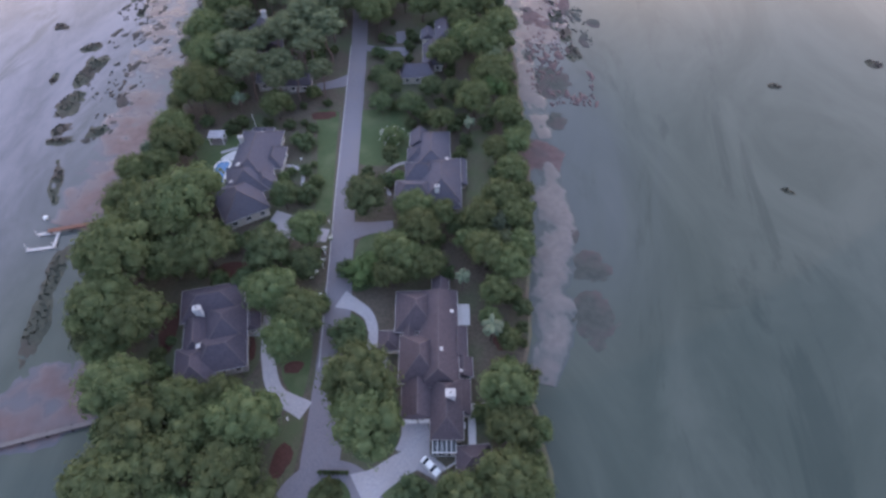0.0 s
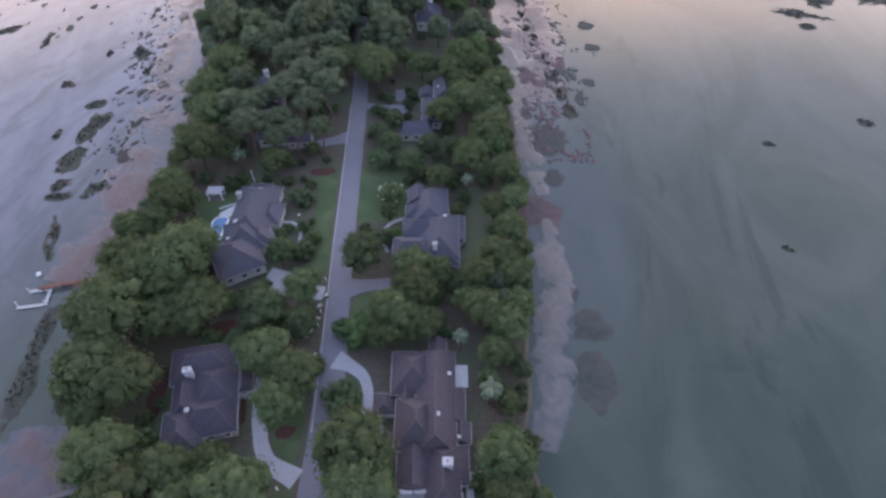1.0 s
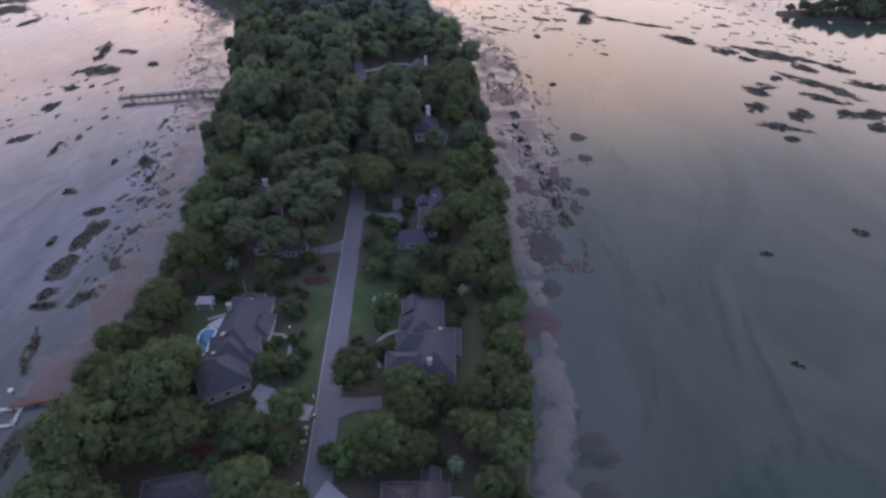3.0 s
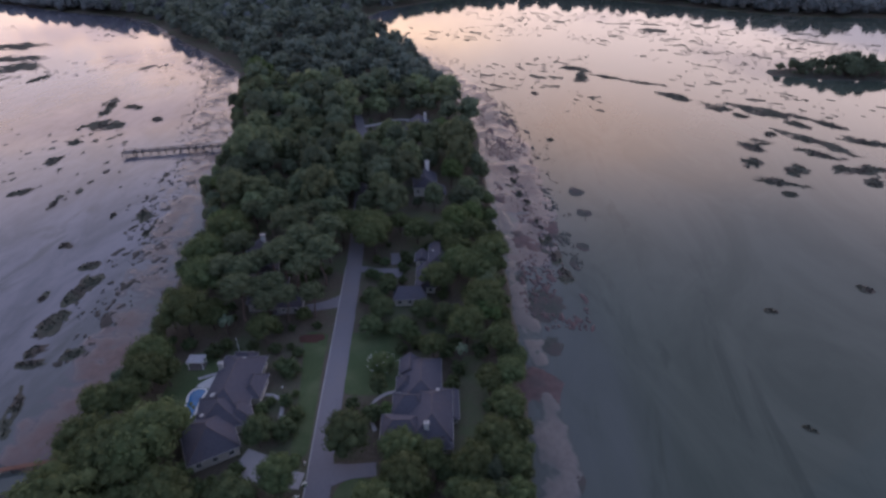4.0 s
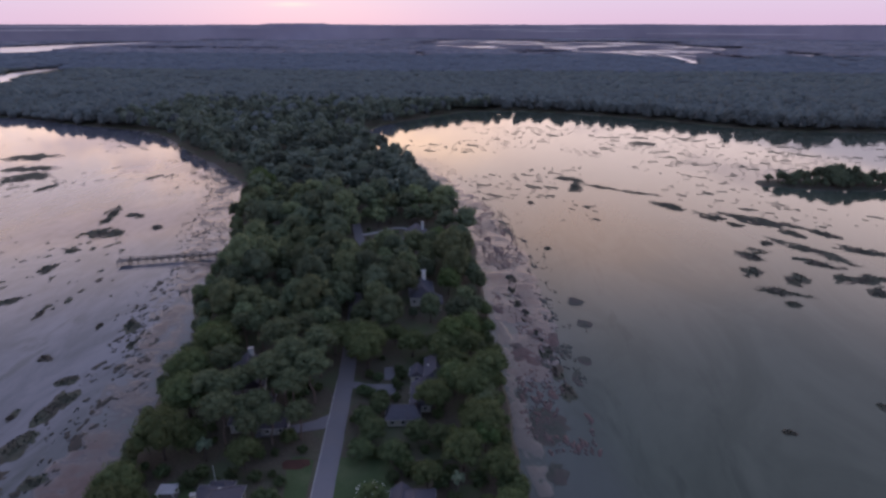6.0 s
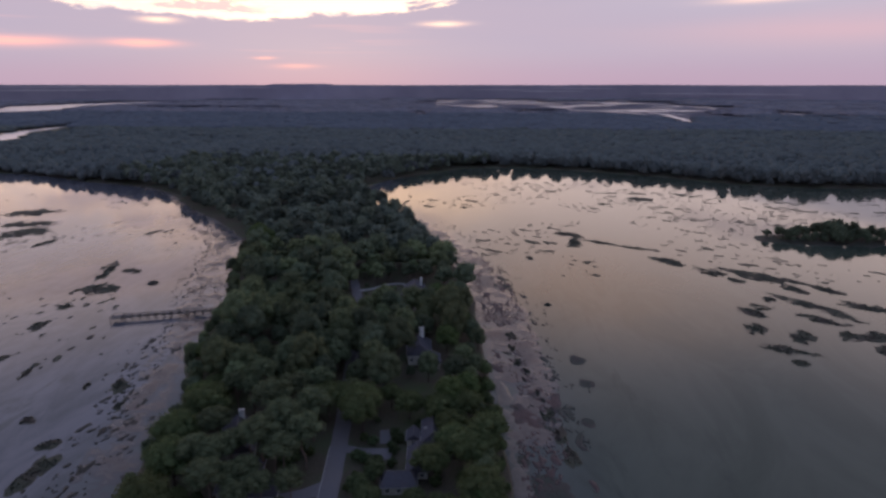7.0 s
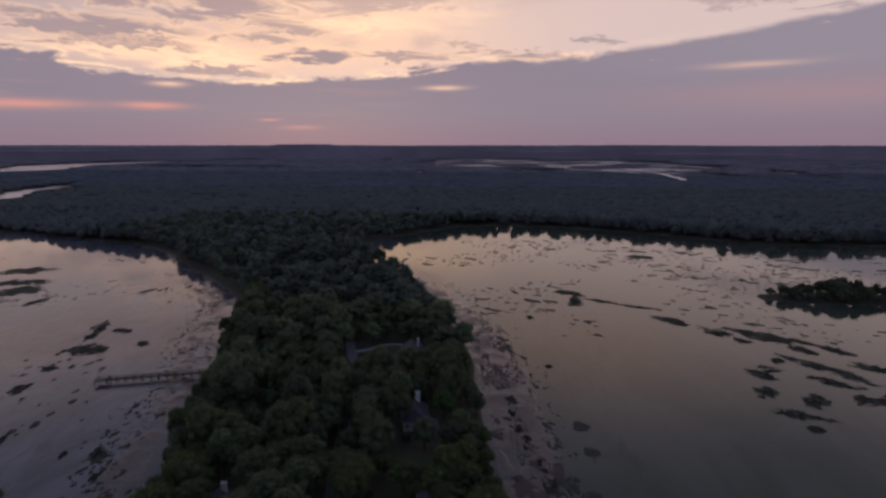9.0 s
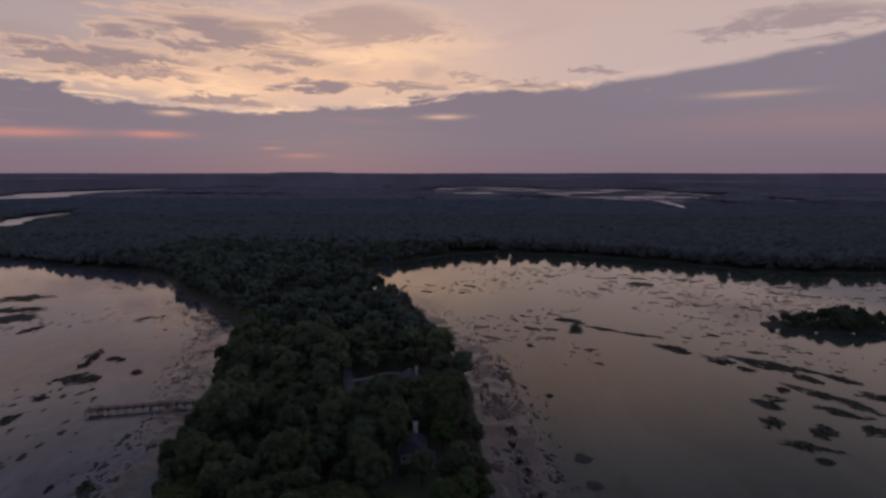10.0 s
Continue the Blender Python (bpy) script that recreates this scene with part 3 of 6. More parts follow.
def make_land():
    ring = []
    for p in shore:
        j = 2.0 * noise.noise((p[0] * 0.06, p[1] * 0.06, 2.0)) + 1.0 * noise.noise((p[0] * 0.25, p[1] * 0.25, 4.0))
        ring.append(np.array((p[0] + j, p[1] + j * 0.6)))
    side = normals_of(ring, True)
    n = len(ring)
    outer = [(*(p - s * 2.5), SEA - 0.9) for p, s in zip(ring, side)]
    inner = [(*p, 0.0) for p in ring]
    verts = inner + outer
    faces = [(i, (i + 1) % n, (i + 1) % n + n, i + n) for i in range(n)] + [tuple(range(n))]
    bm = bmesh.new()
    me = mesh_of("ground", verts, faces, LITTER)
    bm.from_mesh(me)
    bmesh.ops.triangulate(bm, faces=[f for f in bm.faces if len(f.verts) > 4])
    bmesh.ops.recalc_face_normals(bm, faces=bm.faces)
    bm.to_mesh(me)
    bm.free()
    return tagged(new("ground", me), "dark wooded ground with leaf litter and patchy grass", "ground", kind="structure")


make_land()


def bank(name, points, widths, height, material, label, category="mud bank", seed=1.0, wobble=2.0, solid_part=1.0, ragged=0.7):
    """A bank of sand or mud that rises a little out of the water along a line."""
    line = smooth_line(points, 1.5)
    side = normals_of(line)
    wide = np.interp(np.linspace(0, len(widths) - 1, len(line)), range(len(widths)), widths)
    columns, verts, faces = 15, [], []
    for i, (p, s, w) in enumerate(zip(line, side, wide)):
        for c in range(columns):
            u = 2 * c / (columns - 1) - 1
            q = p + s * (u * (w / 2 + wobble))
            n = noise.noise((q[0] * 0.10, q[1] * 0.10, seed)) + 0.7 * noise.noise((q[0] * 0.28, q[1] * 0.28, seed + 5)) + 0.4 * noise.noise((q[0] * 0.7, q[1] * 0.7, seed + 9))
            z = height * (1.5 * solid_part * (1 - u * u) - 1.5 * solid_part * abs(u) ** 6 - 0.35 + ragged * n)
            verts.append((*q, SEA + max(min(z, height), -0.25)))
        if i:
            o = columns * i
            faces += [(o - columns + k, o - columns + 1 + k, o + k + 1, o + k) for k in range(columns - 1)]
    ob = solid(name, verts, faces, material, smooth=True)
    return tagged(ob, label, category, kind="structure")


bank("sand_bank", [(19, 58), (20.5, 66), (21.8, 76), (22.8, 90), (23.6, 105), (22.5, 122), (22, 134)], [4, 12, 12.5, 11, 10, 8, 2], 0.22, SAND, "pale grey wet sand strip along the shore", "sand bank", 1.0, 2.0, 0.75, 0.95)
bank("sand_bank", [(21.5, 142), (20.5, 152), (17.5, 166), (15.5, 183), (14.5, 198), (13, 220), (9, 240)], [3, 8, 6, 7, 5, 5, 2], 0.22, SAND, "pale grey wet sand strip with darker patches", "sand bank", 3.0, 2.0, 0.75, 0.95)
bank("mud_bank", [(-112, 95), (-110, 104), (-108, 114), (-108, 126), (-112, 138), (-116, 150)], [10, 22, 28, 28, 24, 10], 0.2, MUD, "reddish-brown mud flat beside the trees", "mud bank", 7.0, 4.0, 0.8, 1.0)
bank("mud_bank", [(-112, 36), (-98, 41.5), (-88, 47), (-78, 50)], [14, 21, 20, 14], 0.2, MUD, "purplish mud flat beside the boardwalk", "mud bank", 9.0, 3.0, 0.8, 1.0)
bank("mud_bank", [(-108, 140), (-116, 160), (-123, 185), (-130, 212), (-140, 245), (-150, 285), (-166, 330), (-186, 385), (-208, 435)], [16, 20, 22, 24, 24, 22, 22, 22, 10], 0.14, FLATS, "pinkish mud margin along the wooded shore", "mud bank", 11.0, 3.0, 0.5, 1.3)
bank("mud_bank", [(21, 196), (22, 222), (20, 250), (14, 290), (5, 340), (-6, 390), (-24, 440), (-46, 490), (-74, 550)], [14, 26, 30, 32, 30, 26, 24, 18, 8], 0.14, FLATS, "pinkish mud margin along the wooded shore", "mud bank", 13.0, 4.0, 0.8, 1.2)
bank("mud_bank", [(-200, 425), (-214, 462), (-252, 520), (-312, 588), (-400, 672), (-520, 718), (-640, 770)], [16, 26, 30, 34, 34, 30, 12], 0.14, FLATS, "pale wet mud margin at the cove's edge", "mud bank", 17.0, 5.0, 0.7, 1.3)

ISLETS_EAST = [(134, 419, 27, 8, -48), (154, 397, 23, 8, -52), (176, 391, 42, 7, -51), (189, 389, 44, 7, -34), (164, 380, 11, 6, -50), (194, 366, 15, 7, -62), (213, 366, 18, 7, -48), (190, 338, 45, 7.5, -52), (184, 318, 22, 6, -27), (151, 326, 14, 7, -51), (144, 304, 13, 7, -79), (160, 335, 11, 6, -4), (169, 347, 7, 7, -50), (163, 296, 12, 9, -59), (148, 280, 22, 5.5, -21), (147, 267, 6, 5, -29)]
ISLETS_CHANNEL = [(219, 340, 23, 8, -28), (196, 298, 25, 9, 10), (194, 283, 8, 9, -58), (72, 488, 23, 8, -34), (73, 463, 11, 18, -6), (93, 466, 23, 5, -30), (119, 451, 28, 5, -25), (39, 329, 4, 4.5, -7), (35, 417, 5, 6, 5), (102, 175, 4, 3, -5), (92, 124, 4, 2, -31), (141, 191, 5, 4, -33)]
ISLETS_WEST = [(-444, 529, 48, 18, 19), (-409, 484, 44, 14, 13), (-390, 455, 36, 20, 11), (-347, 430, 26, 6, 80), (-236, 332, 17, 17, 69), (-253, 366, 35, 5, 110), (-236, 367, 10, 9, 78), (-208, 345, 7, 5, 24), (-247, 326, 5, 6, 5), (-235, 303, 7, 6, 35), (-230, 277, 14, 5, 86), (-220, 240, 11, 5, 55), (-197, 230, 12, 2.9, 101), (-140, 149, 13, 6.5, 80), (-142, 164, 12, 5, 105), (-142, 172, 11, 6, 88), (-148, 182, 7, 5, 22), (-167, 196, 5, 5, 70)]
ISLETS_NEAR = [(-153, 164, 8, 2.7, 104), (-149, 223, 15, 5, 104), (-163, 222, 3, 5, 22), (-140, 209, 9, 2.7, 108), (-124, 136, 7, 5, 76), (-136, 136, 7, 4, 60), (-106, 69, 33, 4.2, 103), (-134, 130, 9, 4.5, 4), (-126, 113, 16, 3, -62)]


def grass_tufts(ground, count, seed, tall=0.45):
    """Bunches of blades on the dry points of an islet."""
    rng = np.random.default_rng(int(seed * 97) + 3)
    verts, faces = [], []
    for _ in range(count if ground else 0):
        x, y, z = ground[rng.integers(len(ground))]
        x, y = x + rng.uniform(-0.25, 0.25), y + rng.uniform(-0.2, 0.2)
        t, w, h = rng.uniform(0, 3.14), rng.uniform(0.2, 0.45), tall * rng.uniform(0.5, 1.1)
        dx, dy, o = math.cos(t) * w, math.sin(t) * w, len(verts)
        verts += [(x - dx, y - dy, z - 0.08), (x + dx, y + dy, z - 0.08), (x + dx * 0.7, y + dy * 0.7 + 0.1, z + h), (x - dx * 0.7, y - dy * 0.7 + 0.1, z + h * 0.8)]
        faces.append((o, o + 1, o + 2, o + 3))
    if not faces:
        verts, faces = [(0, 0, 0.0), (0.3, 0, 0.0), (0.15, 0.1, tall)], [(0, 1, 2)]
    return verts, faces


def marsh_islet(x, y, length, width, turn, seed, material=MARSH, label="dark low marsh-grass islet in the tidal water", height=0.3, rough=0.75):
    islet = thing("marsh_islet", pose(x, y, SEA, 0, 0, turn), label, "marsh islet", "marsh islets")
    v, f = flat_islet(length, width, height, seed, rough)
    solid("mud_base", v, f, material, islet, smooth=True)
    if material is not MARSH:
        return islet
    v, f = grass_tufts([p for p in v if p[2] > 0.12], int(min(220, 20 + length * width * 0.7)), seed)
    tagged(solid("grass", v, f, material, islet), kind="stuff")
    return islet


seed = 1.0
for x, y, l, w, turn in ISLETS_EAST + ISLETS_CHANNEL + ISLETS_WEST + ISLETS_NEAR:
    seed += 1.37
    marsh_islet(x, y, l * 1.1, w * (1.4 if y > 250 else 1.15), turn, seed)
PATCHES = [(24.8, 170.7, 13), (25.9, 150.9, 7), (26.2, 103.8, 7), (31.6, 92.5, 9), (31.5, 76.8, 12), (13.0, 176.6, 4), (17.1, 187.4, 5), (42.9, 212.2, 5), (47, 240, 7), (46, 262, 7)]
for x, y, d in PATCHES:
    seed += 1.37
    marsh_islet(x, y, d * 1.15, d * 1.1, 20, seed, PATCHES_GREEN, "round grey-green weed patch at the sand's edge", 0.26, 0.5)
for x, y, l, w in ((21.7, 134.3, 15, 13), (20, 214, 20, 13)):
    seed += 1.37
    marsh_islet(x, y, l, w, 100, seed, REDMARSH, "rust-red saltmarsh plants on the mud", 0.28, 0.6)
for x, y, l in ((33.5, 191, 10), (31, 204, 11), (28.5, 217, 12), (26, 230, 13), (22.5, 244, 14), (19.5, 258, 13), (17.5, 272, 12), (16, 285, 12)):
    seed += 1.37
    marsh_islet(x, y, l, 5.0, 100, seed, MARSH, "green line of marsh grass off the sandy margin", 0.24, 0.9)


def speckles(name, box_of, count, size, seed, keep, label, material=MARSH, turns=None, tall=0.22):
    """Small clods of marsh that nobody could count."""
    rng = np.random.default_rng(seed)
    verts, faces = [], []
    x0, x1, y0, y1 = box_of
    done = 0
    for _ in range(count * 12):
        x, y = rng.uniform(x0, x1), rng.uniform(y0, y1)
        if done >= count or not keep(x, y):
            continue
        done += 1
        s = size * rng.lognormal(-0.1, 0.6)
        v, f = mound(s * rng.uniform(1.2, 3.0), s, tall, rng.uniform(0, 50), 2, 10, 0.7)
        t = rng.uniform(*turns) if turns else rng.uniform(-0.9, -0.2) if x > -60 else rng.uniform(0.9, 2.0)
        o = len(verts)
        verts += [(x + a * math.cos(t) - b * math.sin(t), y + a * math.sin(t) + b * math.cos(t), SEA + c) for a, b, c in v]
        faces += [tuple(i + o for i in q) for q in f]
    ob = solid(name, verts, faces, material, smooth=True)
    return tagged(ob, label, "marsh clods", kind="stuff")


def near_west(x, y):
    d = off_line((x, y), WEST_LINE)
    return d < 34 and not inside((x, y), shore) and noise.noise((x * 0.05, y * 0.05, 3.0)) > -0.1


def near_east(x, y):
    return off_line((x, y), EAST_LINE) < 42 and not inside((x, y), shore) and noise.noise((x * 0.05, y * 0.05, 8.0)) > -0.05


def open_cove(x, y):
    return not inside((x, y), shore) and noise.noise((x * 0.012, y * 0.012, 5.0)) > 0.02


def cove_head(x, y):
    return not inside((x, y), shore) and np.hypot((x - 283) / 66, (y - 488) / 34) > 1 and noise.noise((x * 0.012, y * 0.03, 41.0)) > -0.12 + 0.0016 * (640 - y)


def red_east(x, y):
    d = off_line((x, y), EAST_LINE)
    return 5 < d < 27 and not inside((x, y), shore) and noise.noise((x * 0.06, y * 0.03, 18.0)) > 0.02


def green_east(x, y):
    return abs(off_line((x, y), EAST_LINE) - 25) < 7 and not inside((x, y), shore) and noise.noise((x * 0.07, y * 0.04, 28.0)) > 0.05


def streaks_west(x, y):
    return abs(off_line((x, y), WEST_LINE) - 21) < 7 and not inside((x, y), shore) and noise.noise((x * 0.05, y * 0.05, 33.0)) > -0.05


speckles("marsh_clods", (120, 520, 480, 745), 620, 2.6, 19, cove_head, "mottled marsh at the head of the cove", MARSH, (-0.35, 0.25), 0.24)
speckles("saltmarsh_plants", (-45, 52, 160, 430), 1000, 1.0, 15, red_east, "low rust-red saltmarsh plants over the pale flat", REDMARSH, (1.3, 2.2), 0.3)
speckles("saltmarsh_plants", (-45, 60, 175, 400), 520, 0.9, 16, green_east, "dull green marsh grass off the pale flat", PATCHES_GREEN, (1.3, 2.2), 0.3)
speckles("marsh_clods", (-330, -105, 130, 540), 620, 1.1, 17, streaks_west, "dark streaks of marsh along the muddy margin", CLOD, (1.4, 2.2), 0.26)
speckles("marsh_clods", (-260, -105, 150, 480), 620, 0.95, 5, near_west, "dull clods of marsh along the muddy margin", CLOD)
speckles("marsh_clods", (-60, 70, 215, 560), 420, 0.7, 6, near_east, "dull clods of marsh along the muddy margin", CLOD)
speckles("marsh_clods", (-90, 380, 380, 790), 1100, 2.1, 7, open_cove, "scattered dark clods of marsh in the cove")
speckles("marsh_clods", (-520, -160, 180, 640), 420, 2.0, 8, open_cove, "scattered dark clods of marsh in the shallows")

# ---- road, drives and lawns ----
ROAD = [(-27.5, 31), (-28.3, 41.2), (-29.8, 58.3), (-32.0, 75.2), (-34.3, 93.0), (-36.8, 111.7), (-39.8, 136.2), (-43.0, 162.4), (-46.4, 190.0), (-52, 225), (-60, 270), (-69, 318), (-79, 352), (-95, 400)]
ROADWAY = np.array(smooth_line(ROAD, 2.5))
v, f = ribbon(ROAD, [8.6, 7.4, 6.2, 6.0, 6.0, 6.0, 6.0, 5.8, 5.8, 5.6, 5.6, 5.6, 5.6, 5.6], 2.5, 0.06, 0.3, 0.25)
tagged(solid("road", v, f, ASPHALT), "worn grey asphalt lane between the houses", "road", kind="structure")
v, f = plate([(-24.5 + 11.5 * math.cos(a), 26.5 + 11.0 * math.sin(a)) for a in np.linspace(0, 6.283, 48)[:-1]], 0.052, 0.3)
tagged(solid("turning_circle", v, f, ASPHALT), "worn grey asphalt turning circle", "road", kind="structure")
v, f = plate([(-24.6 + 4.6 * math.cos(a), 28.6 + 5.2 * math.sin(a)) for a in np.linspace(0, 6.283, 40)[:-1]], 0.16, 0.2)
tagged(solid("planting_island", v, f, GRASS), "grassed kerbed island in the turning circle", "planting bed", kind="structure")
for sgn, name in ((1, "kerb_west"),):
    line = smooth_line(ROAD[2:9], 3.0)
    edge = [p + s * sgn * 3.08 for p, s in zip(line, normals_of(line))]
    v, f = ribbon(edge, [0.22, 0.22], 3.0, 0.15, 0.3)
    tagged(solid(name, v, f, KERB), "low pale concrete kerb along the lane", "kerb", kind="structure")

DRIVES = {
    "west_drive": ([(-48.0, 71), (-46.8, 65), (-45.0, 58.6), (-41.2, 51.3), (-33.5, 47.5)], [3.4, 3.2, 3.2, 3.4, 4.6], "pale concrete drive curving to the lane"),
    "west_walk": ([(-54, 66.1), (-47.5, 66.4)], [2.6, 2.8], "pale concrete walk to the front door"),
    "east_loop": ([(-31.5, 77.0), (-27, 75.2), (-23.6, 72.6), (-21.6, 67.5), (-21.2, 62), (-18, 61.3)], [5.5, 3.4, 2.7, 2.5, 2.4, 2.2], "pale concrete loop drive to the porch"),
    "garage_apron": ([(-9.2, 46.6), (-8.7, 43.0), (-9.0, 40.0)], [5.6, 6.0, 7.5], "pale concrete apron before the garage"),
    "garage_drive": ([(-7.5, 39.8), (-11.5, 37.2), (-15.8, 33.8), (-19, 31.5)], [5.0, 5.0, 5.4, 8.0], "pale concrete drive fanning into the circle"),
    "parking_spur": ([(-8.8, 39.5), (-5.5, 38.0), (-2.6, 36.4)], [4.0, 4.0, 3.4], "pale concrete parking spur beside the garage"),
    "middle_drive": ([(-33.5, 99.2), (-28.5, 100.6), (-21.5, 102.0)], [7.0, 4.2, 4.0], "grey drive joining the lane"),
    "pool_house_drive": ([(-39, 97.2), (-46, 97.8), (-51, 100), (-56.5, 101.5)], [4.5, 5.5, 7.5, 8.0], "pale concrete forecourt under the trees"),
    "north_drive": ([(-45.5, 168.6), (-51, 165.5), (-58, 163), (-68, 160.6)], [6.5, 4.2, 4.0, 5.0], "pale drive winding into the pines"),
    "court_drive": ([(-44.5, 188.6), (-38, 187.6), (-33, 187.0), (-27.2, 186.8)], [4.0, 3.2, 5.0, 6.0], "pale drive to the parking court"),
    "court": ([(-30.6, 192.4), (-31.2, 196), (-32.2, 200.4)], [3.4, 3.8, 3.4], "pale parking court between the wings"),
    "far_drive": ([(-73, 341), (-66, 345), (-58, 353), (-50, 355), (-41, 350)], [3.0, 2.6, 2.6, 2.6, 3.5], "pale drive winding to a far house"),
}
for i, (name, (line, wide, label)) in enumerate(DRIVES.items()):
    v, f = ribbon(line, wide, 1.2, 0.072 + 0.0045 * i, 0.3, 0.1)
    tagged(solid(name, v, f, ASPHALT if name in ("middle_drive", "north_drive", "court_drive", "court") else CONCRETE), label, "driveway", kind="structure")
WALKS = [[(-24.0, 113.5), (-26.0, 118), (-26.2, 123.0), (-23.5, 126.5), (-18.0, 128.8)], [(-58.2, 123.7), (-54.8, 123.4), (-51.8, 121.0), (-50.4, 115.5)], [(-79.5, 128.0), (-76, 130.0), (-73.0, 131)], [(-18.0, 62.0), (-17.4, 58.0), (-19.0, 56.5)]]
for line in WALKS:
    v, f = ribbon(line, [1.1, 1.1], 0.8, 0.07, 0.2, 0.08)
    tagged(solid("garden_path", v, f, CONCRETE), "narrow pale garden path", "path", kind="structure")

LAWNS = [
    ([(-53.5, 150), (-47.5, 151), (-46.2, 150), (-44.2, 136), (-41.6, 118), (-40.2, 105), (-43, 103), (-45, 108), (-47.5, 122), (-51, 138)], GRASS, "mown green lawn strip beside the lane"),
    ([(-39.8, 151), (-23, 151), (-21, 128), (-27, 126), (-33, 125.5), (-35.2, 126), (-37.6, 140)], GRASS, "mown green lawn before the bungalow"),
    ([(-3, 142), (4, 142), (4.5, 118), (4.5, 100), (-1.5, 104), (-2, 122)], DRYGRASS, "dull dry grass yard behind the bungalow"),
    ([(-86, 137), (-78.5, 138), (-73, 131), (-73, 112), (-82, 112), (-87, 122)], GRASS, "green back lawn round the pool"),
    ([(-42, 66), (-36.2, 66), (-35, 50.5), (-39, 52.5), (-41.5, 57)], GRASS, "small green lawn between drive and lane"),
    ([(-53, 64.5), (-48.8, 64.8), (-47.3, 58), (-49, 54), (-51, 56)], DRYGRASS, "thin grass before the west house"),
    ([(-24.5, 55), (-17, 56.5), (-13, 50), (-12.6, 41), (-17, 37.5), (-21.5, 39), (-23.8, 46)], GRASS, "shaded lawn under a broad oak"),
    ([(-29.0, 72.5), (-24.5, 71), (-23, 66), (-23, 61), (-26, 59), (-28, 62)], GRASS, "rounded lawn inside the loop drive"),
    ([(-37.8, 47), (-33.6, 46), (-33.3, 30), (-36.5, 24), (-40, 30)], DRYGRASS, "rough verge beside the lane"),
    ([(-29.5, 97), (-22, 98.5), (-19, 86), (-28, 79.5), (-30.5, 86)], GRASS, "green verge under the trees"),
    ([(-13, 36), (-4, 34), (-1, 28), (-8, 20), (-14, 26)], GRASS, "green corner lawn beside the circle"),
    ([(-30, 232), (-18, 234), (-15, 218), (-18, 206), (-28, 208)], DRYGRASS, "dry grass clearing among the trees"),
]
for i, (line, material, label) in enumerate(LAWNS):
    v, f = plate(smooth_line(line, 1.5, True), 0.02 + 0.0041 * (i % 6), 0.1)
    tagged(solid("lawn", v, f, material), label, "lawn", kind="structure")
for x, y, l, w, t in ((-36.2, 36.5, 8, 4.5, 80), (-38.8, 57.6, 5.5, 3.6, 10), (-50.3, 61.5, 8, 3.2, 105), (10.5, 68.5, 7, 6, 0), (-61, 84, 12, 6, 10), (-72, 66, 16, 5, 105), (-51, 148, 9, 5, 10), (-9, 228, 8, 5, 0)):
    seed += 1.1
    v, f = mound(l, w, 0.12, seed, 3, 20, 0.25, 0.1)
    ob = tagged(solid("mulch_bed", v, f, MULCH, smooth=True), "red-brown mulch bed under the trees", "planting bed", kind="structure")
    ob.matrix_world = pose(x, y, 0.03, 0, 0, t)

# ---- houses ----
FOOTPRINTS = []          # (x, y, width, length, turn) of all built wings


def to_local(p, w):
    a = radians(w[4])
    dx, dy = p[0] - w[0], p[1] - w[1]
    return dx * math.cos(a) + dy * math.sin(a), -dx * math.sin(a) + dy * math.cos(a)


def in_wing(p, w, grow=0.0):
    u, v = to_local(p, w)
    return abs(u) < w[2] / 2 + grow and abs(v) < w[3] / 2 + grow


def roof_shape(w, l, eave, rise, hip, over=0.55, thick=0.18):
    """A hip or gable roof over a w x l plan, ridge along the longer side, as verts and faces with a soffit."""
    a, b = w / 2 + over, l / 2 + over
    turn = a > b
    if turn:
        a, b = b, a
    run = b - a * hip
    base = [(-a, -b), (a, -b), (a, b), (-a, b)]
    verts = [(x, y, eave) for x, y in base] + [(x, y, eave - thick) for x, y in base] + [(0, -max(run, 0.05), eave + rise), (0, max(run, 0.05), eave + rise)]
    if turn:
        verts = [(y, -x, z) for x, y, z in verts]
    faces = [(0, 1, 8), (1, 2, 9, 8), (2, 3, 9), (3, 0, 8, 9)] + [(i, i + 4, (i + 1) % 4 + 4, (i + 1) % 4) for i in range(4)] + [(7, 6, 5, 4)]
    return verts, faces


def window_part(parent, m, wide, high):
    """A framed window that stands a little proud of a wall, facing local -y."""
    frame_bm = bmesh.new()
    for dx, dz, sx, sz in ((-wide / 2, 0, 0.1, high + 0.1), (wide / 2, 0, 0.1, high + 0.1), (0, high / 2, wide, 0.1), (0, -high / 2, wide, 0.12), (0, 0, 0.05, high)):
        add_box(frame_bm, (sx, 0.09, sz), m @ pose(dx, -0.02, dz))
    frame_ob = part("window_frame", frame_bm, TRIM, parent, "white window frame")
    part("pane", box((wide, 0.03, high), m), PANE, frame_ob)


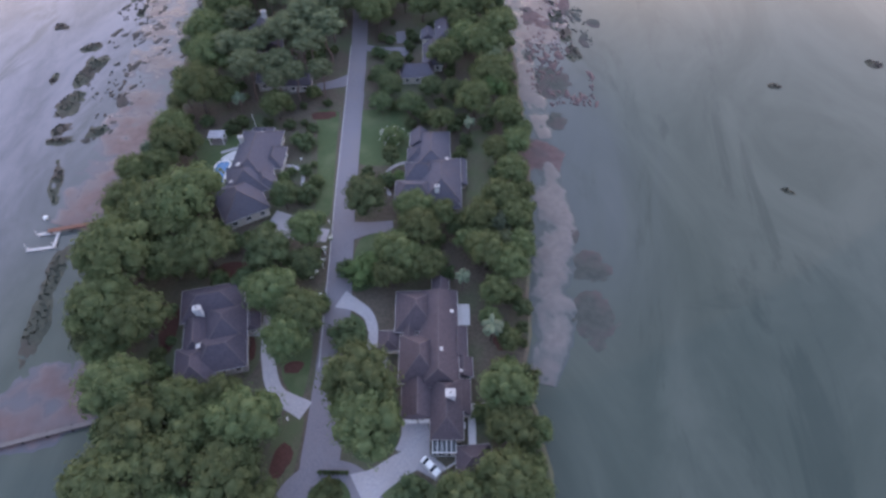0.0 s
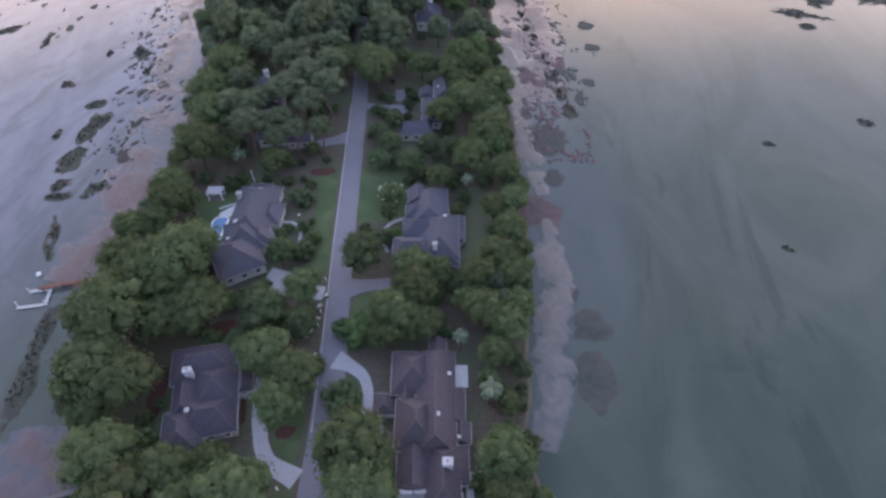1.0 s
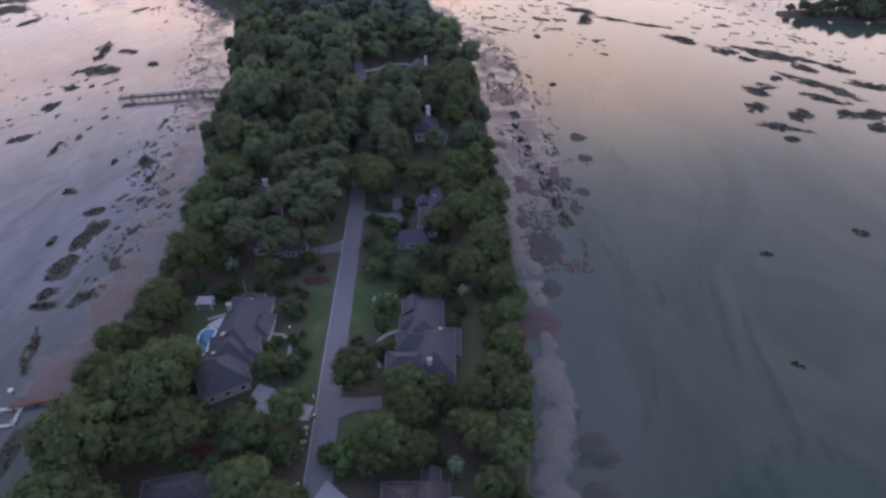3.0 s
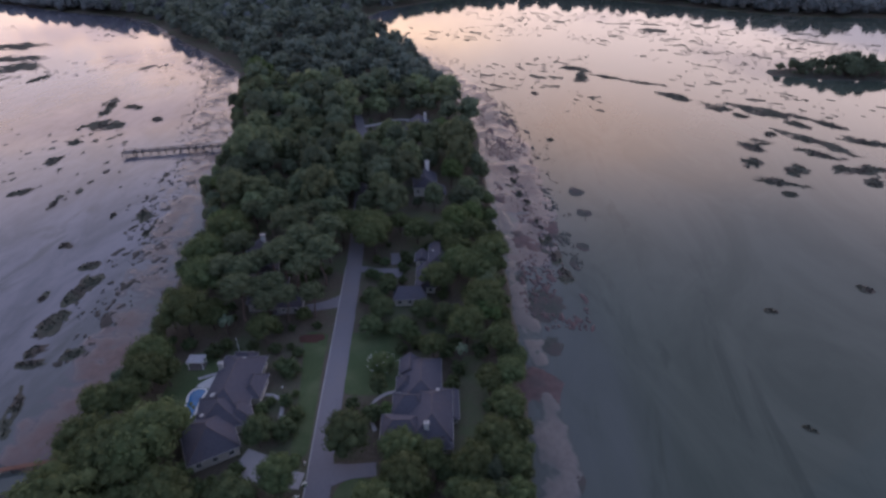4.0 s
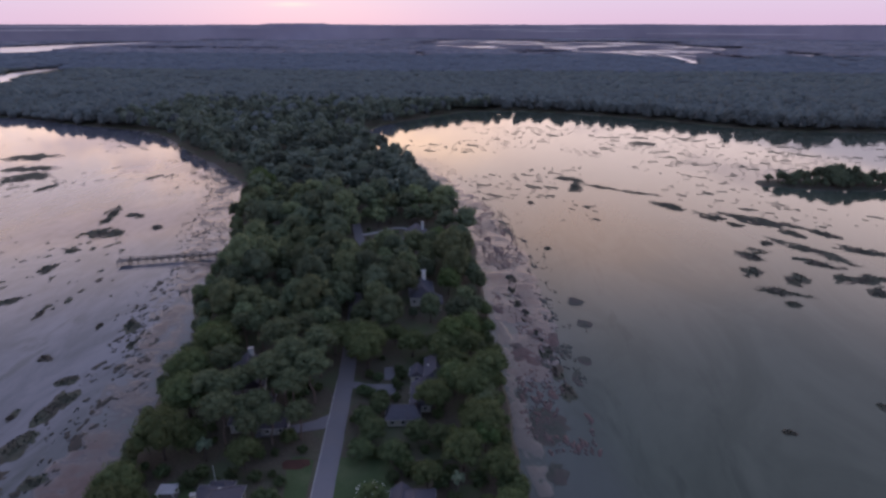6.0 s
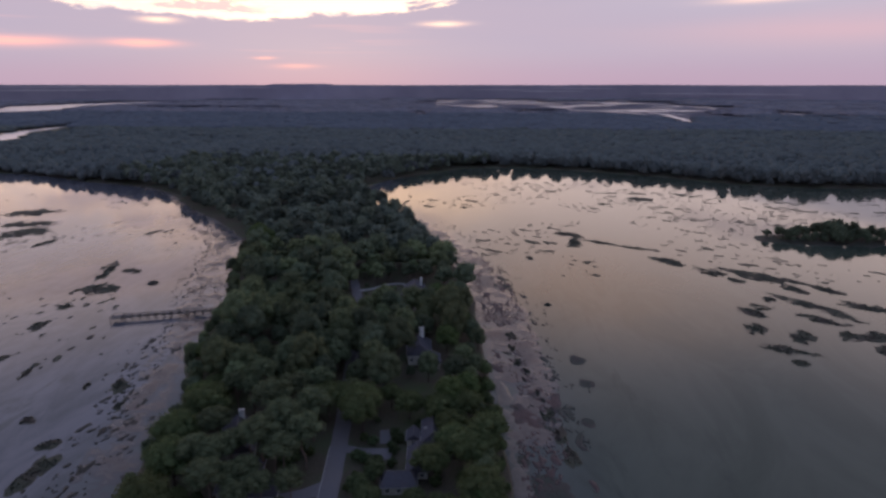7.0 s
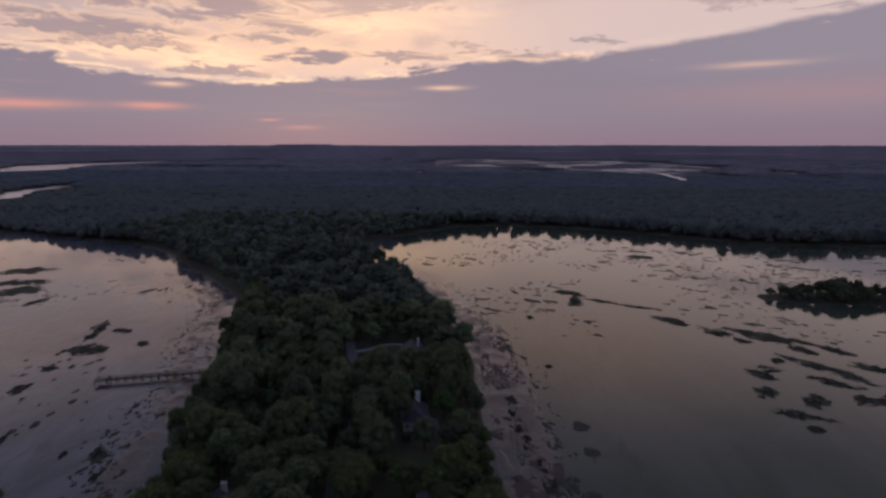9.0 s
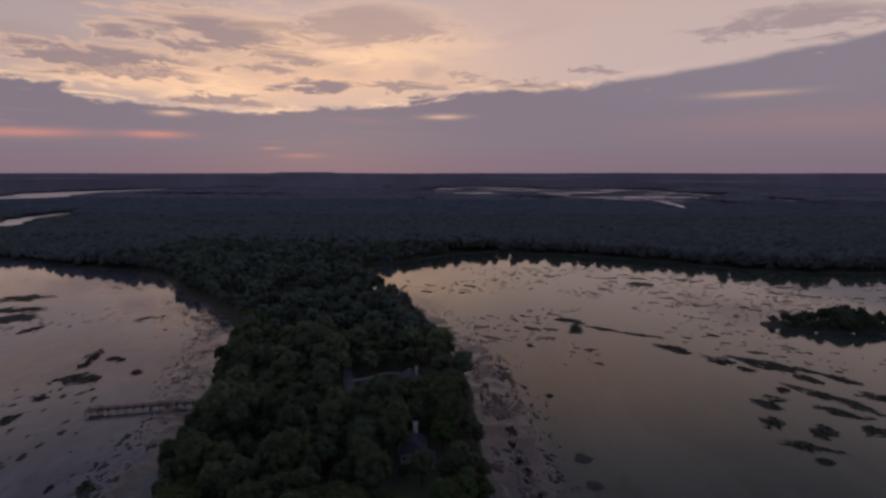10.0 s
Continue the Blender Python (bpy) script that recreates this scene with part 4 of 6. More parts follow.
def house(x, y, turn, wings, label, roof=SHINGLE, wall=STUCCO, chimneys=(), skylights=(), group="houses along the lane"):
    """wings: (x, y, width, length, turn, eave height, rise, hip 0..1) in the world."""
    home = thing("house", pose(x, y, 0, 0, 0, turn), label, "house", group)
    back = home.matrix_world.inverted()
    for wing in wings:
        wx, wy, w, l, t, eave, rise, hip = wing
        eave, rise = eave - 0.8, rise + 0.3
        FOOTPRINTS.append((wx, wy, w, l, t))
        m = back @ pose(wx, wy, 0, 0, 0, t)
        part("wall", box((w, l, eave - 0.02), m @ pose(0, 0, (eave - 0.02) / 2), 0.03), wall, home)
        v, f = roof_shape(w, l, eave + 0.05, rise, hip)
        cover = solid("roof", [m @ Vector(p) for p in v], f, roof, home)
        # white fascia boards under the eaves
        bm = bmesh.new()
        a, b = w / 2 + 0.6, l / 2 + 0.6
        for dx, dy, sx, sy in ((-a, 0, 0.09, 2 * b + 0.09), (a, 0, 0.09, 2 * b + 0.09), (0, -b, 2 * a - 0.09, 0.09), (0, b, 2 * a - 0.09, 0.09)):
            add_box(bm, (sx, sy, 0.13), m @ pose(dx, dy, eave - 0.05))
        part("fascia", bm, GUTTER, cover, "pale gutter board")
        # ridge and hip caps
        bm = bmesh.new()
        pts = [m @ Vector(p) for p in v]
        lines = [(8, 9)] + ([(0, 8), (1, 8), (2, 9), (3, 9)] if hip > 0.3 else [])
        for i, j in lines:
            if (pts[i] - pts[j]).length > 0.4:
                add_tube(bm, pts[i] + Vector((0, 0, 0.02)), pts[j] + Vector((0, 0, 0.02)), 0.13, 0.13, 5)
        part("ridge_cap", bm, RIDGE, cover)
        # windows where the wall is free
        for sx, sy, span, face in ((0, -l / 2, w, 0), (w / 2, 0, l, 90), (0, l / 2, w, 180), (-w / 2, 0, l, 270)):
            count = max(1, int(span / 3.2))
            for i in range(count):
                s = (i + 0.5) / count * span - span / 2
                place = pose(sx, sy, 0, 0, 0, face) @ pose(s, -0.05, eave * 0.55)
                spot = (pose(wx, wy, 0, 0, 0, t) @ place @ Vector((0, -0.4, 0)))
                if any(in_wing(spot, o, 0.2) for o in wings if o is not wing):
                    continue
                window_part(home, m @ place, 1.3, min(1.5, eave * 0.45))
    for cx, cy, z0, z1, s, material in chimneys:
        c = part("chimney", box((s, s * 0.75, z1 - z0), back @ pose(cx, cy, (z0 + z1) / 2, 0, 0, turn), 0.04), material, home, "pale chimney stack")
        part("chimney_cap", box((s + 0.25, s * 0.75 + 0.25, 0.14), back @ pose(cx, cy, z1 + 0.07, 0, 0, turn), 0.03), GUTTER, c)
        part("flue", add_tube(bmesh.new(), back @ Vector((cx, cy, z1 + 0.1)), back @ Vector((cx, cy, z1 + 0.55)), 0.16, 0.14, 8), RUBBER, c)
    for sx, sy, z, s, tip in skylights:
        part("skylight", box((s, s, 0.16), back @ pose(sx, sy, z, 0, tip, turn), 0.04), GUTTER, home, "pale roof light")
    return home


big = house(-5, 60, 5, [
    (-5.6, 66.0, 8.0, 24.0, 5, 4.9, 4.0, 0.5), (-11.4, 72.6, 9.2, 10.4, 5.5, 4.7, 3.9, 1.0), (-6.3, 79.4, 3.2, 5.0, 5, 4.2, 1.4, 0.0), (-9.2, 60.0, 8.6, 11.0, 5.3, 4.9, 4.2, 1.0),
    (-1.2, 65.2, 3.6, 7.6, 4.6, 3.8, 1.4, 0.3), (-8.8, 50.4, 6.0, 7.2, 5.6, 4.2, 2.6, 0.0), (-2.4, 49.0, 6.0, 12.6, 4.6, 4.6, 3.2, 1.0),
    (-17.2, 64.8, 4.2, 4.2, 6, 3.4, 1.5, 0.6), (0.5, 52.2, 3.2, 7.2, 4.6, 3.4, 1.3, 0.3), (0.6, 59.2, 3.2, 3.8, 4.6, 3.6, 1.2, 0.0), (-12.6, 67.0, 3.0, 3.0, 5.3, 4.0, 1.6, 0.0)],
    "large rambling house with brown-violet hipped shingle roofs", SHINGLE_BROWN, STUCCO,
    [(-1.7, 50.6, 3.0, 8.2, 2.0, PAVING)], [(-4.6, 60.8, 8.0, 1.0, 12), (-2.9, 71.5, 6.6, 0.9, 14), (0.2, 57.4, 4.9, 0.7, 14)])
inv = big.matrix_world.inverted()
# garage doors, dormer and the south balcony
for dx in (-1.5, 1.5):
    bm = bmesh.new()
    for i in range(4):
        add_box(bm, (2.5, 0.08, 0.56), inv @ pose(-8.8, 50.2, 0, 0, 0, 5.6) @ pose(dx, -3.65, 0.35 + 0.59 * i), 0.02)
    part("garage_door", bm, TRIM, big, "white panelled garage door")
dorm = part("dormer", box((3.4, 0.7, 1.1), inv @ pose(-8.4, 46.2, 4.3, 0, 0, 5.6)), TRIM, big, "white three-light dormer")
v, f = roof_shape(3.4, 0.9, 4.88, 0.5, 0.0, 0.2, 0.1)
solid("dormer_roof", [inv @ pose(-8.4, 46.3, 0, 0, 0, 5.6) @ Vector(p) for p in v], f, SHINGLE_BROWN, dorm)
for dx in (-1.05, 0, 1.05):
    part("pane", box((0.7, 0.06, 0.7), inv @ pose(-8.4, 46.2, 4.32, 0, 0, 5.6) @ pose(dx, -0.37, 0)), PANE, dorm)
room = inv @ pose(-2.3, 41.2, 0, 0, 0, 4.6)
bal = part("sunroom", box((5.0, 2.6, 0.5), room @ pose(0, 0, 0.25)), TRIM, big, "white-framed glazed sunroom at the south end")
for dx in (-2.45, -1.47, -0.49, 0.49, 1.47, 2.45):
    part("post", box((0.12, 0.12, 2.0), room @ pose(dx, -1.24, 1.5)), TRIM, bal)
    part("glazing_bar", box((0.12, 2.7, 0.1), room @ pose(dx, 0.0, 2.75, 9)), TRIM, bal)
for dy, z in ((-1.3, 2.56), (1.25, 2.96)):
    part("roof_rail", box((5.1, 0.16, 0.16), room @ pose(0, dy, z)), TRIM, bal)
for i in range(5):
    part("roof_pane", box((0.86, 2.5, 0.04), room @ pose(-1.96 + 0.98 * i, 0, 2.74, 9)), PANE, bal)
    part("pane", box((0.84, 0.04, 1.8), room @ pose(-1.96 + 0.98 * i, -1.25, 1.5)), PANE, bal)
for sx in (-2.47, 2.47):
    part("pane", box((0.04, 2.3, 1.8), room @ pose(sx, 0, 1.5)), PANE, bal)

house(-57, 62, 17, [
    (-61.6, 71.6, 14.0, 8.6, 17, 4.4, 3.4, 1.0), (-56.2, 65.6, 8.6, 9.6, 17, 4.6, 3.6, 1.0), (-55.2, 58.4, 10.6, 8.6, 17, 4.4, 3.4, 0.8), (-59.8, 54.0, 8.2, 10.5, 17, 4.2, 3.4, 1.0),
    (-50.9, 67.4, 3.2, 3.6, 17, 3.4, 1.3, 0.2), (-62.6, 62.6, 5.0, 9.0, 17, 4.0, 2.4, 0.6)],
    "dark violet hip-roofed house half hidden by oaks", SHINGLE, SIDING, [(-62.8, 67.2, 3.0, 7.6, 1.7, PAVING)], [(-59.6, 58.2, 6.3, 1.2, -16)])
pool_house = house(-65, 120, 3, [
    (-66.0, 123.4, 11.8, 23.0, 4, 4.2, 4.2, 1.0), (-65.4, 105.8, 11.8, 13.2, 34, 4.2, 3.9, 1.0), (-65.8, 113.8, 11.0, 11.0, 18, 4.2, 3.9, 0.9), (-60.6, 124.0, 5.4, 8.5, 4, 3.8, 2.2, 0.9),
    (-61.0, 114.0, 6.0, 7.5, 30, 3.8, 2.4, 0.9), (-67.5, 134.8, 6.0, 4.6, 4, 3.6, 1.8, 0.8)],
    "slate-violet hip-roofed house beside a small pool", SHINGLE_BLUE, STUCCO, [(-71.6, 128.6, 2.5, 6.6, 1.3, STUCCO)],
    [(-68.3, 116.2, 7.0, 1.3, -18), (-68.0, 109.0, 7.2, 1.0, -12), (-65.4, 131.0, 6.6, 0.9, 0)])
house(-11, 122, 5, [
    (-13.4, 130.4, 10.4, 16.0, 5.4, 3.8, 3.4, 0.8), (-9.2, 117.8, 10.2, 17.0, 4.8, 4.0, 3.6, 1.0), (-15.4, 121.2, 8.8, 6.6, 5.4, 3.8, 2.8, 0.9), (-17.4, 135.2, 5.2, 5.6, 5.4, 3.8, 2.2, 0.0), (-17.6, 128.2, 4.6, 5.0, 5.4, 3.8, 2.0, 0.9),
    (-16.6, 112.6, 10.0, 8.4, 5.4, 3.8, 2.8, 0.7), (-3.6, 122.5, 1.8, 9.5, 4.8, 3.0, 0.5, 0.0), (-5.2, 109.5, 3.6, 3.4, 4.8, 3.4, 1.3, 1.0)],
    "violet-grey bungalow with crossing hipped roofs", SHINGLE_BLUE, STUCCO, [(-9.9, 111.4, 3.0, 7.2, 1.2, TRIM)], [(-8.2, 124.8, 5.2, 1.0, 14)])
house(-18, 184, 6, [(-13.8, 195.5, 7.6, 13.0, 5, 4.6, 3.0, 0.4), (-20.6, 194.0, 4.4, 5.0, 5, 3.8, 1.8, 0.0), (-22.2, 171.0, 10.5, 7.0, 7, 3.8, 2.6, 0.5), (-17.5, 181.0, 6.5, 12.0, 5, 3.8, 2.4, 0.0)],
      "blue-grey roofed house among trees and shrubs", SHINGLE_BLUE, STUCCO, [(-10.8, 189.2, 3.0, 8.2, 1.2, TRIM)], [(-16.4, 194.0, 6.2, 0.9, -14)])
house(-75, 174, 10, [(-79.5, 184.0, 11.0, 16.0, 18, 6.0, 4.6, 0.0), (-71.5, 167.5, 12.0, 14.0, 12, 4.6, 3.4, 0.6), (-62.5, 163.5, 8.0, 7.0, 8, 3.8, 2.4, 0.3)],
      "tall blue-roofed house screened by pines", SHINGLE_BLUE, SIDING, [(-80.6, 190.6, 5.0, 12.2, 1.7, TRIM)])
house(-26, 258, 8, [(-26.5, 258.0, 10.5, 15.0, 8, 5.6, 3.8, 0.5), (-20.5, 250.5, 8.0, 8.0, 8, 4.2, 2.6, 0.3)],
      "blue-grey roofed house deep in the trees", SHINGLE_BLUE, STUCCO, [(-26.0, 263.5, 5.0, 12.4, 2.0, TRIM)])
house(-38, 334, 8, [(-38.5, 334.0, 11.5, 13.0, 8, 5.6, 3.8, 0.0), (-30.5, 330.0, 9.0, 9.0, 8, 4.4, 2.8, 0.4), (-42.0, 326.5, 6.0, 6.0, 8, 4.2, 2.6, 0.0)],
      "far pale house with grey gables in the woods", SHINGLE_BLUE, TRIM, [(-35.0, 336.0, 5.0, 11.6, 1.3, TRIM)])
house(4, 39.5, 3, [(4.0, 38.8, 6.4, 5.6, 8, 3.0, 2.0, 1.0)], "small brown-roofed garden house under a tree", SHINGLE_BROWN, SIDING, group="outbuildings")

# terraces of the large house
for x, y, w, l, t, name in ((-0.7, 74.7, 4.0, 6.0, 5, "north_terrace"), (3.3, 46.0, 1.6, 9.0, 4, "side_terrace"), (0.9, 46.8, 1.9, 1.4, 4, "terrace_link"), (4.2, 51.0, 3.4, 2.2, 10, "terrace_corner")):
    v, f = plate([tuple(pose(x, y, 0, 0, 0, t) @ Vector((a * w / 2, b * l / 2, 0)))[:2] for a, b in ((-1, -1), (1, -1), (1, 1), (-1, 1))], 0.10 + 0.005 * len(name) % 0.03, 0.3)
    tagged(solid(name, v, f, PAVING), "pale paved terrace beside the large house", "terrace", kind="structure")
wall_line = [(2.2, 40.6), (0.0, 38.6), (-2.2, 36.9)]
v, f = ribbon(wall_line, [0.3, 0.3], 1.0, 0.9, 1.0)
tagged(solid("garden_wall", v, f, KERB), "low pale garden wall beside the parking spur", "wall", kind="structure")

# ---- pool, gazebo and garden things by the pool house ----
POOL = smooth_line([(-75.6, 124.0), (-78.3, 123.7), (-79.0, 121.4), (-78.3, 119.0), (-78.0, 116.4), (-77.7, 114.5), (-76.0, 114.0), (-74.7, 114.6), (-75.0, 117.0), (-75.3, 120.2), (-75.1, 122.6)], 0.6, True)
pool = thing("swimming_pool", pose(-76.6, 120.8, 0), "small free-form blue pool with a white rim", "swimming pool")
side = normals_of(POOL, True)
rim_out = [p - s * 0.55 for p, s in zip(POOL, side)]
n = len(POOL)
shift = Vector((-76.6, 120.8, 0))
centre_test = np.linalg.norm(rim_out[0] - np.array((-76.6, 120.8))) > np.linalg.norm(POOL[0] - np.array((-76.6, 120.8)))
ring_a, ring_b = (POOL, rim_out) if centre_test else (rim_out, POOL)
verts = [Vector((*p, z)) - shift for ring, z in ((ring_a, -0.1), (ring_a, 0.16), (ring_b, 0.16), (ring_b, -0.1)) for p in ring]
faces = [(r * n + i, r * n + (i + 1) % n, (r + 1) * n + (i + 1) % n, (r + 1) * n + i) for r in range(3) for i in range(n)]
solid("coping", verts, faces, TRIM, pool, "white pool coping")
v, f = plate(ring_a, 0.07, 0.1)
solid("pool_water", [Vector(p) - shift for p in v], f, POOLBLUE, pool, "clear blue pool water")
for dx in (-0.25, 0.25):
    bm = bmesh.new()
    path = [(-1.8 + dx, -5.6, 0.1), (-1.8 + dx, -5.6, 0.95), (-1.8 + dx, -5.0, 1.0), (-1.8 + dx, -4.7, 0.1)]
    for a, b in zip(path, path[1:]):
        add_tube(bm, a, b, 0.03, 0.03, 6)
    part("ladder_rail", bm, CHROME, pool)
v, f = plate(smooth_line([(-73.2, 130.0), (-76.2, 128.6), (-78.6, 125.2), (-76.2, 124.8), (-74.2, 124.4), (-72.6, 121), (-72.4, 128)], 0.8, True), 0.085, 0.3)
tagged(solid("pool_terrace", v, f, PAVING), "pale paving between pool and house", "terrace", kind="structure")


def gazebo(x, y, turn):
    g = thing("garden_pergola", pose(x, y, 0, 0, 0, turn), "white timber pergola with a slatted roof on the lawn", "pergola")
    for a in (-2.1, 2.1):
        for b in (-1.5, 1.5):
            p = part("post", box((0.2, 0.2, 2.7), pose(a, b, 1.35), 0.02), TRIM, g)
            part("foot", box((0.34, 0.34, 0.25), pose(a, b, 0.125), 0.03), TRIM, p)
    for a in (-2.1, 2.1):
        part("beam", box((0.16, 4.0, 0.26), pose(a, 0, 2.82), 0.02), TRIM, g)
    for b in (-1.6, 1.6):
        part("beam", box((5.2, 0.14, 0.26), pose(0, b, 2.84), 0.02), TRIM, g)
    for i in range(12):
        part("slat", box((4.9, 0.24, 0.05), pose(0, -1.65 + 0.3 * i, 3.0)), SLATS, g)
    part("deck", box((4.8, 3.6, 0.14), pose(0, 0, 0.07), 0.03), TIMBER, g)
    seat = part("bench", box((3.6, 0.5, 0.08), pose(0, 1.2, 0.5)), TRIM, g, "white bench")
    for a in (-1.6, 1.6):
        part("leg", box((0.1, 0.45, 0.46), pose(a, 1.2, 0.23)), TRIM, seat)
    return g


gazebo(-81.9, 133.2, 6)
pole = thing("flagpole", pose(-70.6, 138.2, 0), "slim white pole beside the roof", "pole")
part("shaft", add_tube(bmesh.new(), (0, 0, 0), (0, 0, 7.2), 0.09, 0.06, 8), TRIM, pole)
part("base", box((0.5, 0.5, 0.2), pose(0, 0, 0.1), 0.03), KERB, pole)
bm = bmesh.new()
bmesh.ops.create_uvsphere(bm, u_segments=8, v_segments=6, radius=0.14, matrix=pose(0, 0, 7.3))
part("finial", bm, TRIM, pole)


def path_lamp(x, y, h=1.5, r=0.3):
    lamp = thing("garden_lamp", pose(x, y, 0), "white globe lamp on a short post", "garden lamp", "garden lamps")
    part("post", add_tube(bmesh.new(), (0, 0, 0), (0, 0, h), 0.05, 0.04, 8), RUBBER, lamp)
    b = bmesh.new()
    bmesh.ops.create_uvsphere(b, u_segments=12, v_segments=8, radius=r, matrix=pose(0, 0, h + r * 0.8))
    part("globe", b, LAMPGLASS, lamp, smooth=True)
    part("collar", box((0.2, 0.2, 0.08), pose(0, 0, h), 0.02), RUBBER, lamp)
    return lamp


for x, y, h in ((-52.6, 124.6, 2.2), (-50.0, 109.4, 1.0), (-58.4, 112.4, 1.0)):
    path_lamp(x, y, h)


def mailbox(x, y, turn):
    mb = thing("letter_box", pose(x, y, 0, 0, 0, turn), "white letter box on a post beside the lane", "letter box", "letter boxes")
    part("post", box((0.14, 0.14, 1.1), pose(0, 0, 0.55), 0.02), TRIM, mb)
    body = bmesh.new()
    add_box(body, (0.3, 0.6, 0.22), pose(0, 0, 1.2), 0.02)
    add_tube(body, (0, -0.3, 1.3), (0, 0.3, 1.3), 0.15, 0.15, 10)
    part("box", body, TRIM, mb)
    part("flag", box((0.03, 0.18, 0.1), pose(0.17, 0.1, 1.4)), REDLAMP, mb)
    return mb


for x, y, t in ((-38.2, 90.6, 5), (-38.0, 86.4, 5), (-39.4, 101.6, 5), (-36.8, 45.0, 30)):
    mailbox(x, y, t)


def white_shrub(x, y, s, sd):
    """A low bush of white flowers."""
    rng = np.random.default_rng(sd)
    bush = thing("flower_bush", pose(x, y, 0), "low bush with white flowers by the lane", "flowering bush", "white flower bushes")
    v, f = mound(s * 1.6, s * 1.4, s * 0.7, sd * 1.3, 3, 12, 0.3, 0.1)
    solid("leaves", v, f, LEAFDARK, bush)
    verts, faces = [], []
    for _ in range(26):
        a, r = rng.uniform(0, 6.28), s * 0.7 * math.sqrt(rng.uniform(0, 1))
        c = np.array((math.cos(a) * r, math.sin(a) * r, s * 0.75 - r * r * 0.5 / s + 0.05))
        d = rng.normal(0, 0.05, (4, 3)) * (1, 1, 0.4)
        o = len(verts)
        verts += [tuple(c + e) for e in ((-0.1, -0.1, 0) + d[0], (0.1, -0.1, 0) + d[1], (0.1, 0.1, 0) + d[2], (-0.1, 0.1, 0) + d[3])]
        faces.append((o, o + 1, o + 2, o + 3))
    tagged(solid("blossom", verts, faces, BLOSSOM, bush), kind="stuff")


for i, (x, y, s) in enumerate(((-39.0, 92.4, 1.0), (-38.6, 88.6, 0.9), (-39.6, 84.8, 1.0), (-40.4, 83.0, 0.8), (-36.8, 77.6, 0.9), (-38.0, 96.2, 0.9))):
    white_shrub(x, y, s, 40 + i)


# ---- the parked car ----
def parked_car(m):
    car = thing("car", m, "white saloon car parked on the concrete spur", "car")

    def loft(stations):
        verts, faces = [], []
        for y, half, z0, z1, crown in stations:
            verts += [(-half, y, z0), (-half * 1.02, y, (z0 + z1) / 2), (-half * 0.93, y, z1), (0, y, z1 + crown), (half * 0.93, y, z1), (half * 1.02, y, (z0 + z1) / 2), (half, y, z0)]
        for i in range(1, len(stations)):
            o = 7 * i
            faces += [(o - 7 + k, o - 6 + k, o + k + 1, o + k) for k in range(6)]
        e = 7 * (len(stations) - 1)
        return verts, faces + [(0, 1, 2, 3, 4, 5, 6), tuple(e + k for k in (6, 5, 4, 3, 2, 1, 0))]

    v, f = loft([(-2.35, 0.68, 0.38, 0.62, 0.02), (-2.2, 0.82, 0.28, 0.82, 0.03), (-1.4, 0.9, 0.25, 0.96, 0.04), (-0.6, 0.91, 0.25, 1.0, 0.03), (1.2, 0.91, 0.25, 1.0, 0.03), (2.0, 0.88, 0.28, 0.98, 0.04), (2.3, 0.8, 0.36, 0.88, 0.03), (2.38, 0.68, 0.42, 0.66, 0.02)])
    body = solid("body", v, f, CARWHITE, car, smooth=False)
    v, f = loft([(-1.15, 0.82, 0.96, 0.99, 0.0), (-0.45, 0.74, 0.96, 1.40, 0.03), (0.2, 0.74, 0.96, 1.44, 0.04), (0.9, 0.73, 0.96, 1.40, 0.03), (1.75, 0.8, 0.94, 0.98, 0.0)])
    solid("cabin_glass", v, f, PANE, car, "dark car glass")
    v, f = loft([(-0.5, 0.68, 1.40, 1.415, 0.03), (0.2, 0.7, 1.43, 1.465, 0.03), (0.95, 0.68, 1.39, 1.41, 0.03)])
    solid("roof_panel", v, f, CARWHITE, car)
    for sx in (-1, 1):
        part("headlight", box((0.36, 0.1, 0.14), pose(sx * 0.58, -2.27, 0.68, 0, 0, sx * 14), 0.03), LAMPGLASS, body)
        part("tail_light", box((0.3, 0.08, 0.16), pose(sx * 0.6, 2.33, 0.74, 0, 0, -sx * 12), 0.03), REDLAMP, body)
        part("mirror", box((0.2, 0.12, 0.13), pose(sx * 1.0, -0.75, 1.02), 0.03), CARWHITE, body)
        for y in (-1.42, 1.38):
            w = part("wheel", add_tube(bmesh.new(), (sx * 0.72, y, 0.33), (sx * 0.92, y, 0.33), 0.33, 0.33, 16), RUBBER, car)
            part("rim", add_tube(bmesh.new(), (sx * 0.9, y, 0.33), (sx * 0.935, y, 0.33), 0.21, 0.19, 10), CHROME, w)
    return car


parked_car(pose(-4.9, 37.5, 0.09, 0, 0, 51))


